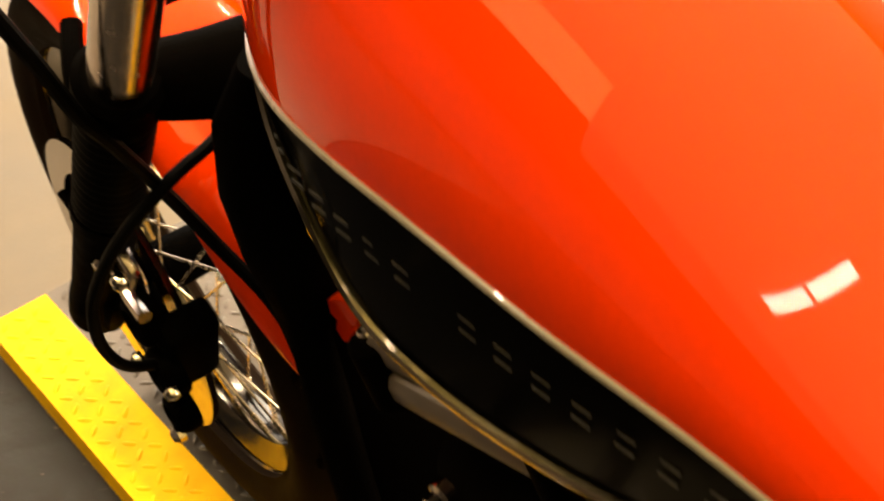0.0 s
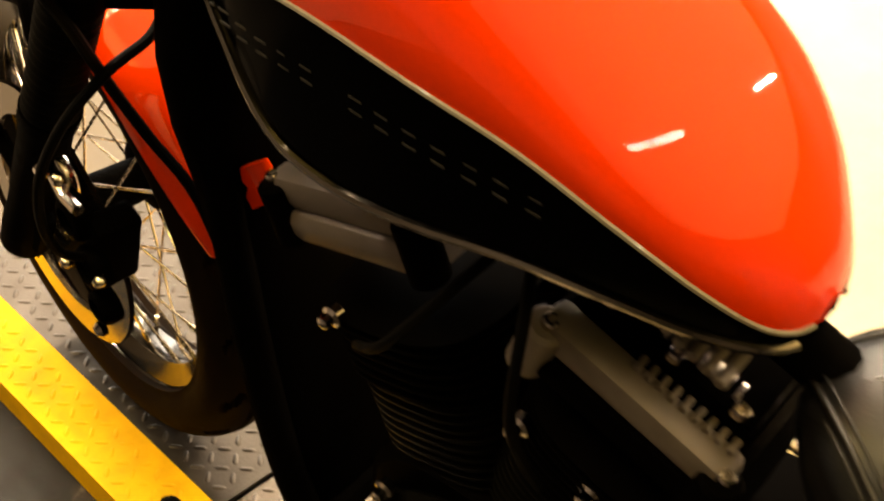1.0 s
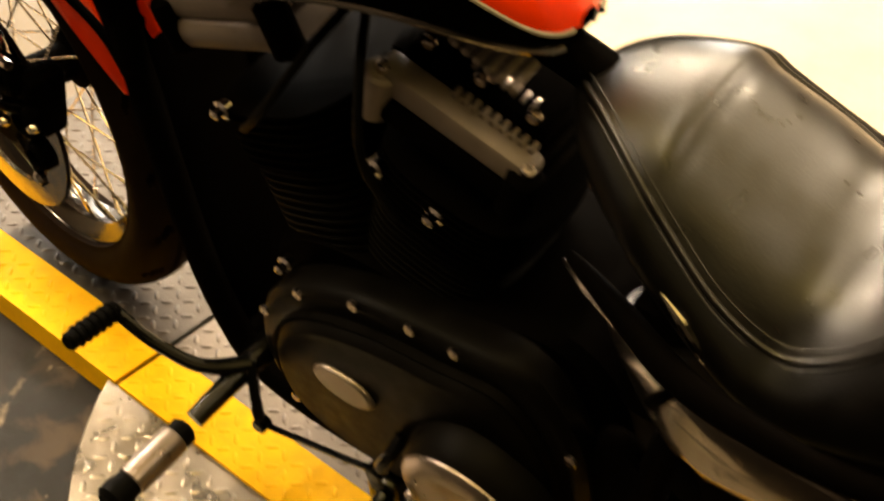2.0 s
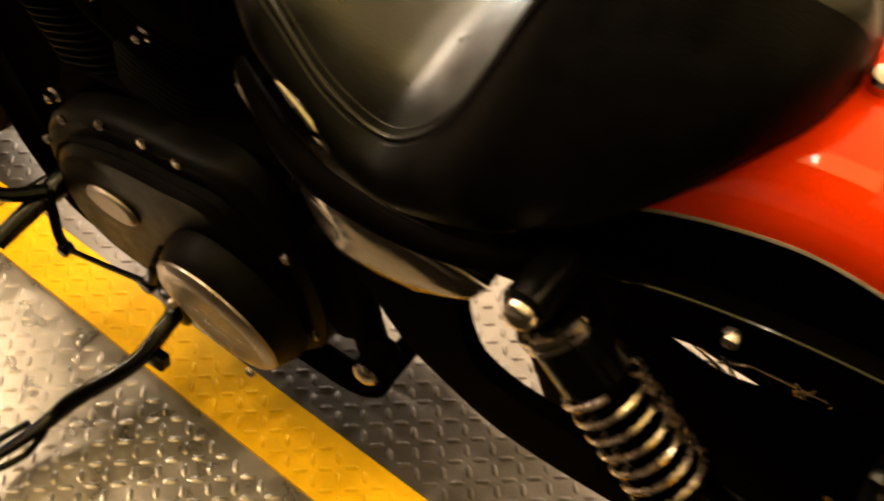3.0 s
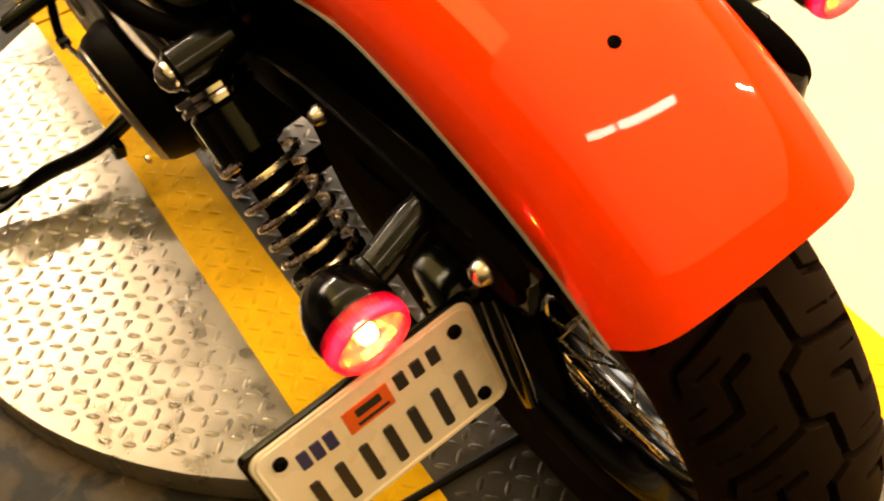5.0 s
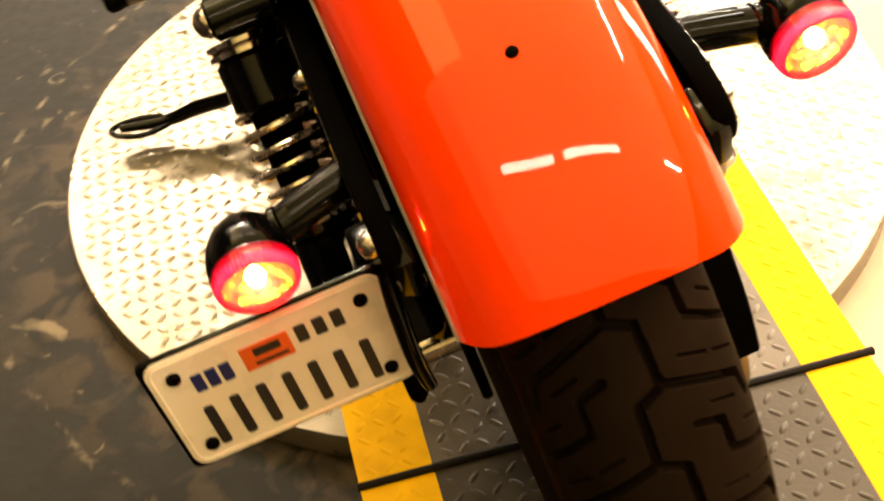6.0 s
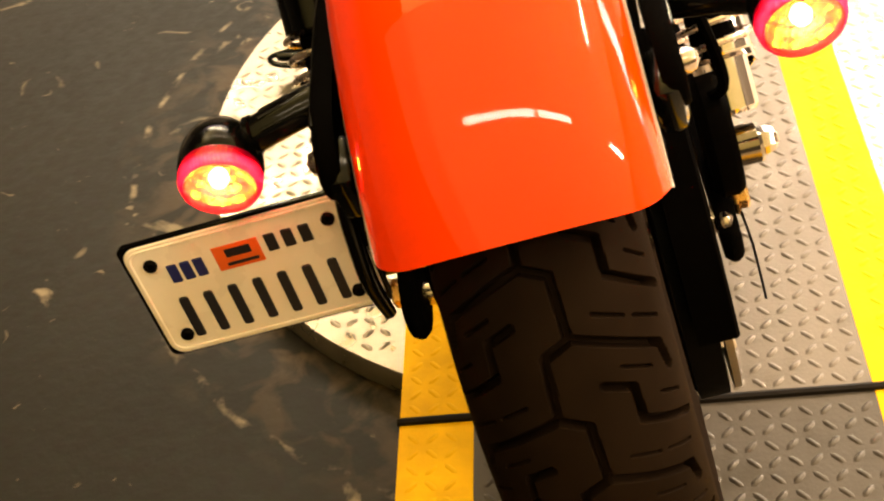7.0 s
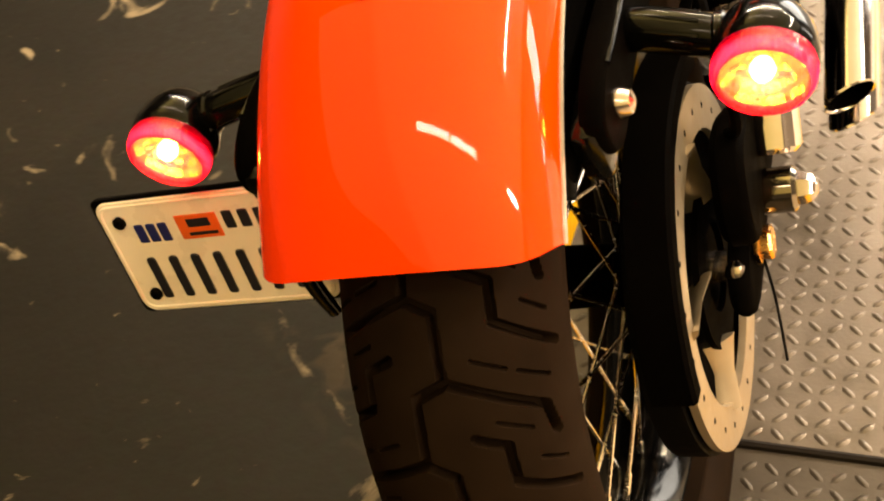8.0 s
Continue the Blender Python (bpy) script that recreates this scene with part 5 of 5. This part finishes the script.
for h, t in ((0.450, 0.036), (0.765, 0.026)):
    c = V((0, FY, FZ)) + SL * h
    bm = B()
    tube(bm, [c + V((-0.09, 0, 0)), c + V((-0.045, -0.022, 0)), c + V((0, -0.034, 0)), c + V((0.045, -0.022, 0)), c + V((0.09, 0, 0))], [0.022, 0.028, 0.034, 0.028, 0.022], n=14, squash=0.62)
    yoke = fpart("fork_yoke", bm, SATIN_BLACK, "black cast fork yoke")
    for s in (-1, 1):
        bm = B()
        cyl(bm, c + V((s * 0.097, 0, 0)) - SL * t * 0.5, c + V((s * 0.097, 0, 0)) + SL * t * 0.5, 0.0275, 28, 0.005)
        part("clamp", bm, SATIN_BLACK, yoke)
bm = B()
cyl(bm, (-0.11, FY, FZ), (0.11, FY, FZ), 0.012)
fpart("front_axle", bm, STEEL)

# front fender, short, orange
bm = B()
rings = []
for k in range(25):
    a = radians(38 + (152 - 38) * k / 24)
    r0, h = 0.310, 0.028
    wide = 0.064 * (1 if k < 18 else 1 - 0.35 * ((k - 18) / 6) ** 2)
    outer, inner = [], []
    for j in range(-8, 9):
        u = math.sin(math.pi / 2 * j / 8)
        q = r0 - 0.012 + h * max(1 - abs(u) ** 2.4, 0) ** 0.5
        outer.append(V((wide * u, FY + q * math.cos(a), FZ + q * math.sin(a))))
        inner.append(V((wide * u * 0.97, FY + (q - 0.003) * math.cos(a), FZ + (q - 0.003) * math.sin(a))))
    rings.append(outer + inner[::-1])
skin(bm, rings)
ff = fpart("front_fender", bm, ORANGE, "short orange front fender")
bm = B()
for s in (-1, 1):
    tube(bm, [(s * 0.062, FY - 0.03, FZ + 0.325), (s * 0.085, FY - 0.075, FZ + 0.30), (s * 0.09, FY - 0.11, FZ + 0.22)], 0.008, n=8)
tube(bm, [(-0.095, FY - 0.145, FZ + 0.27), (-0.06, FY - 0.10, FZ + 0.355), (0, FY - 0.085, FZ + 0.365), (0.06, FY - 0.10, FZ + 0.355), (0.095, FY - 0.145, FZ + 0.27)], 0.011, n=10)
fpart("fender_brace", bm, SATIN_BLACK)
# front caliper on the left slider: bridge, two bodies and its bracket
bm = B()
box(bm, (-0.080, FY - 0.132, 0.300), (0.046, 0.030, 0.095), (14, 0, 0), bev=0.007)
cal = fpart("front_caliper", bm, SATIN_BLACK, "black four piston front brake caliper")
cal.matrix_basis = PIVOT @ Matrix.Translation((0, -0.025, 0.055))
for y, z, r in ((FY - 0.117, 0.338, 0.023), (FY - 0.138, 0.292, 0.023), (FY - 0.150, 0.250, 0.019)):
    bm = B()
    lathe(bm, [(r, 0), (r, 0.012), (r * 0.86, 0.018), (r * 0.6, 0.020), (r * 0.55, 0.014), (0.0005, 0.014)], (-0.095, y, z), (-1, 0, 0), n=24)
    part("piston_housing", bm, SATIN_BLACK, cal)
bm = B()
prism(bm, rounded([(FY - 0.07, 0.385), (FY - 0.055, 0.345), (FY - 0.085, 0.32), (FY - 0.105, 0.345), (FY - 0.10, 0.375)], 4), -0.090, -0.102, bev=0.003)
tube(bm, [(-0.101, FY - 0.075, 0.365), (-0.106, FY - 0.105, 0.358), (-0.108, FY - 0.135, 0.362)], 0.006, n=8)
part("caliper_bracket", bm, STEEL, cal, "bare steel bracket")
for y, z, r in ((FY - 0.080, 0.372, 0.008), (FY - 0.112, 0.384, 0.007), (FY - 0.150, 0.222, 0.008), (FY - 0.165, 0.300, 0.006), (FY - 0.098, 0.270, 0.006)):
    bm = B()
    lathe(bm, [(r, 0), (r, 0.006), (r * 0.6, 0.010), (0.0005, 0.0105)], (-0.108, y, z), (-1, 0, 0), n=10)
    part("caliper_bolt", bm, CHROME, cal)
# cables and hoses
for nm, pts, r in (("brake_hose", [(-0.010, 1.15, 0.615), (-0.037, 1.14, 0.604), (-0.067, 1.14, 0.599), (-0.085, 1.14, 0.595), (-0.115, 1.15, 0.570), (-0.135, 1.16, 0.540), (-0.150, 1.17, 0.500), (-0.152, 1.18, 0.446), (-0.140, 1.185, 0.40), (-0.110, 1.19, 0.365)], 0.0046),
                   ("clutch_cable", [(-0.140, 1.14, 0.79), (-0.127, 1.14, 0.736), (-0.117, 1.14, 0.688), (-0.104, 1.14, 0.653), (-0.082, 1.145, 0.585), (-0.066, 1.13, 0.526), (-0.056, 1.09, 0.470), (-0.060, 1.05, 0.38), (-0.07, 1.00, 0.28)], 0.0050)):
    bm = B()
    tube(bm, pts, r, n=10)
    part(nm, bm, SOFT_RUBBER, bike)
# small orange bracket beside the front cylinder
bm = B()
prism(bm, [(1.042, 0.556), (1.034, 0.541), (1.006, 0.566), (1.000, 0.560), (1.003, 0.540), (1.012, 0.528), (1.009, 0.516), (1.022, 0.502), (1.028, 0.512), (1.024, 0.526), (1.038, 0.533), (1.045, 0.548)], -0.045, -0.054, bev=0.002)
part("bracket", bm, ORANGE, bike, "small orange bracket")
# black cover over the down tubes and the regulator between them
bm = B()
rings = []
for z, w, y, d in ((0.735, 0.060, 1.050, 0.020), (0.70, 0.082, 1.054, 0.026), (0.65, 0.088, 1.056, 0.028), (0.585, 0.084, 1.058, 0.028), (0.52, 0.076, 1.054, 0.028), (0.446, 0.074, 1.046, 0.027), (0.364, 0.070, 1.036, 0.026), (0.26, 0.070, 1.018, 0.026), (0.17, 0.072, 0.990, 0.026), (0.12, 0.066, 0.968, 0.020)):
    ring = []
    for k in range(28):
        a = 2 * math.pi * k / 28
        c, s_ = math.cos(a), math.sin(a)
        ring.append(V((w * math.copysign(abs(c) ** 0.55, c), y + d * math.copysign(abs(s_) ** 0.75, s_), z)))
    rings.append(ring)
skin(bm, rings)
part("down_tube_cover", bm, SATIN_BLACK, bike, "black cover between the down tubes")
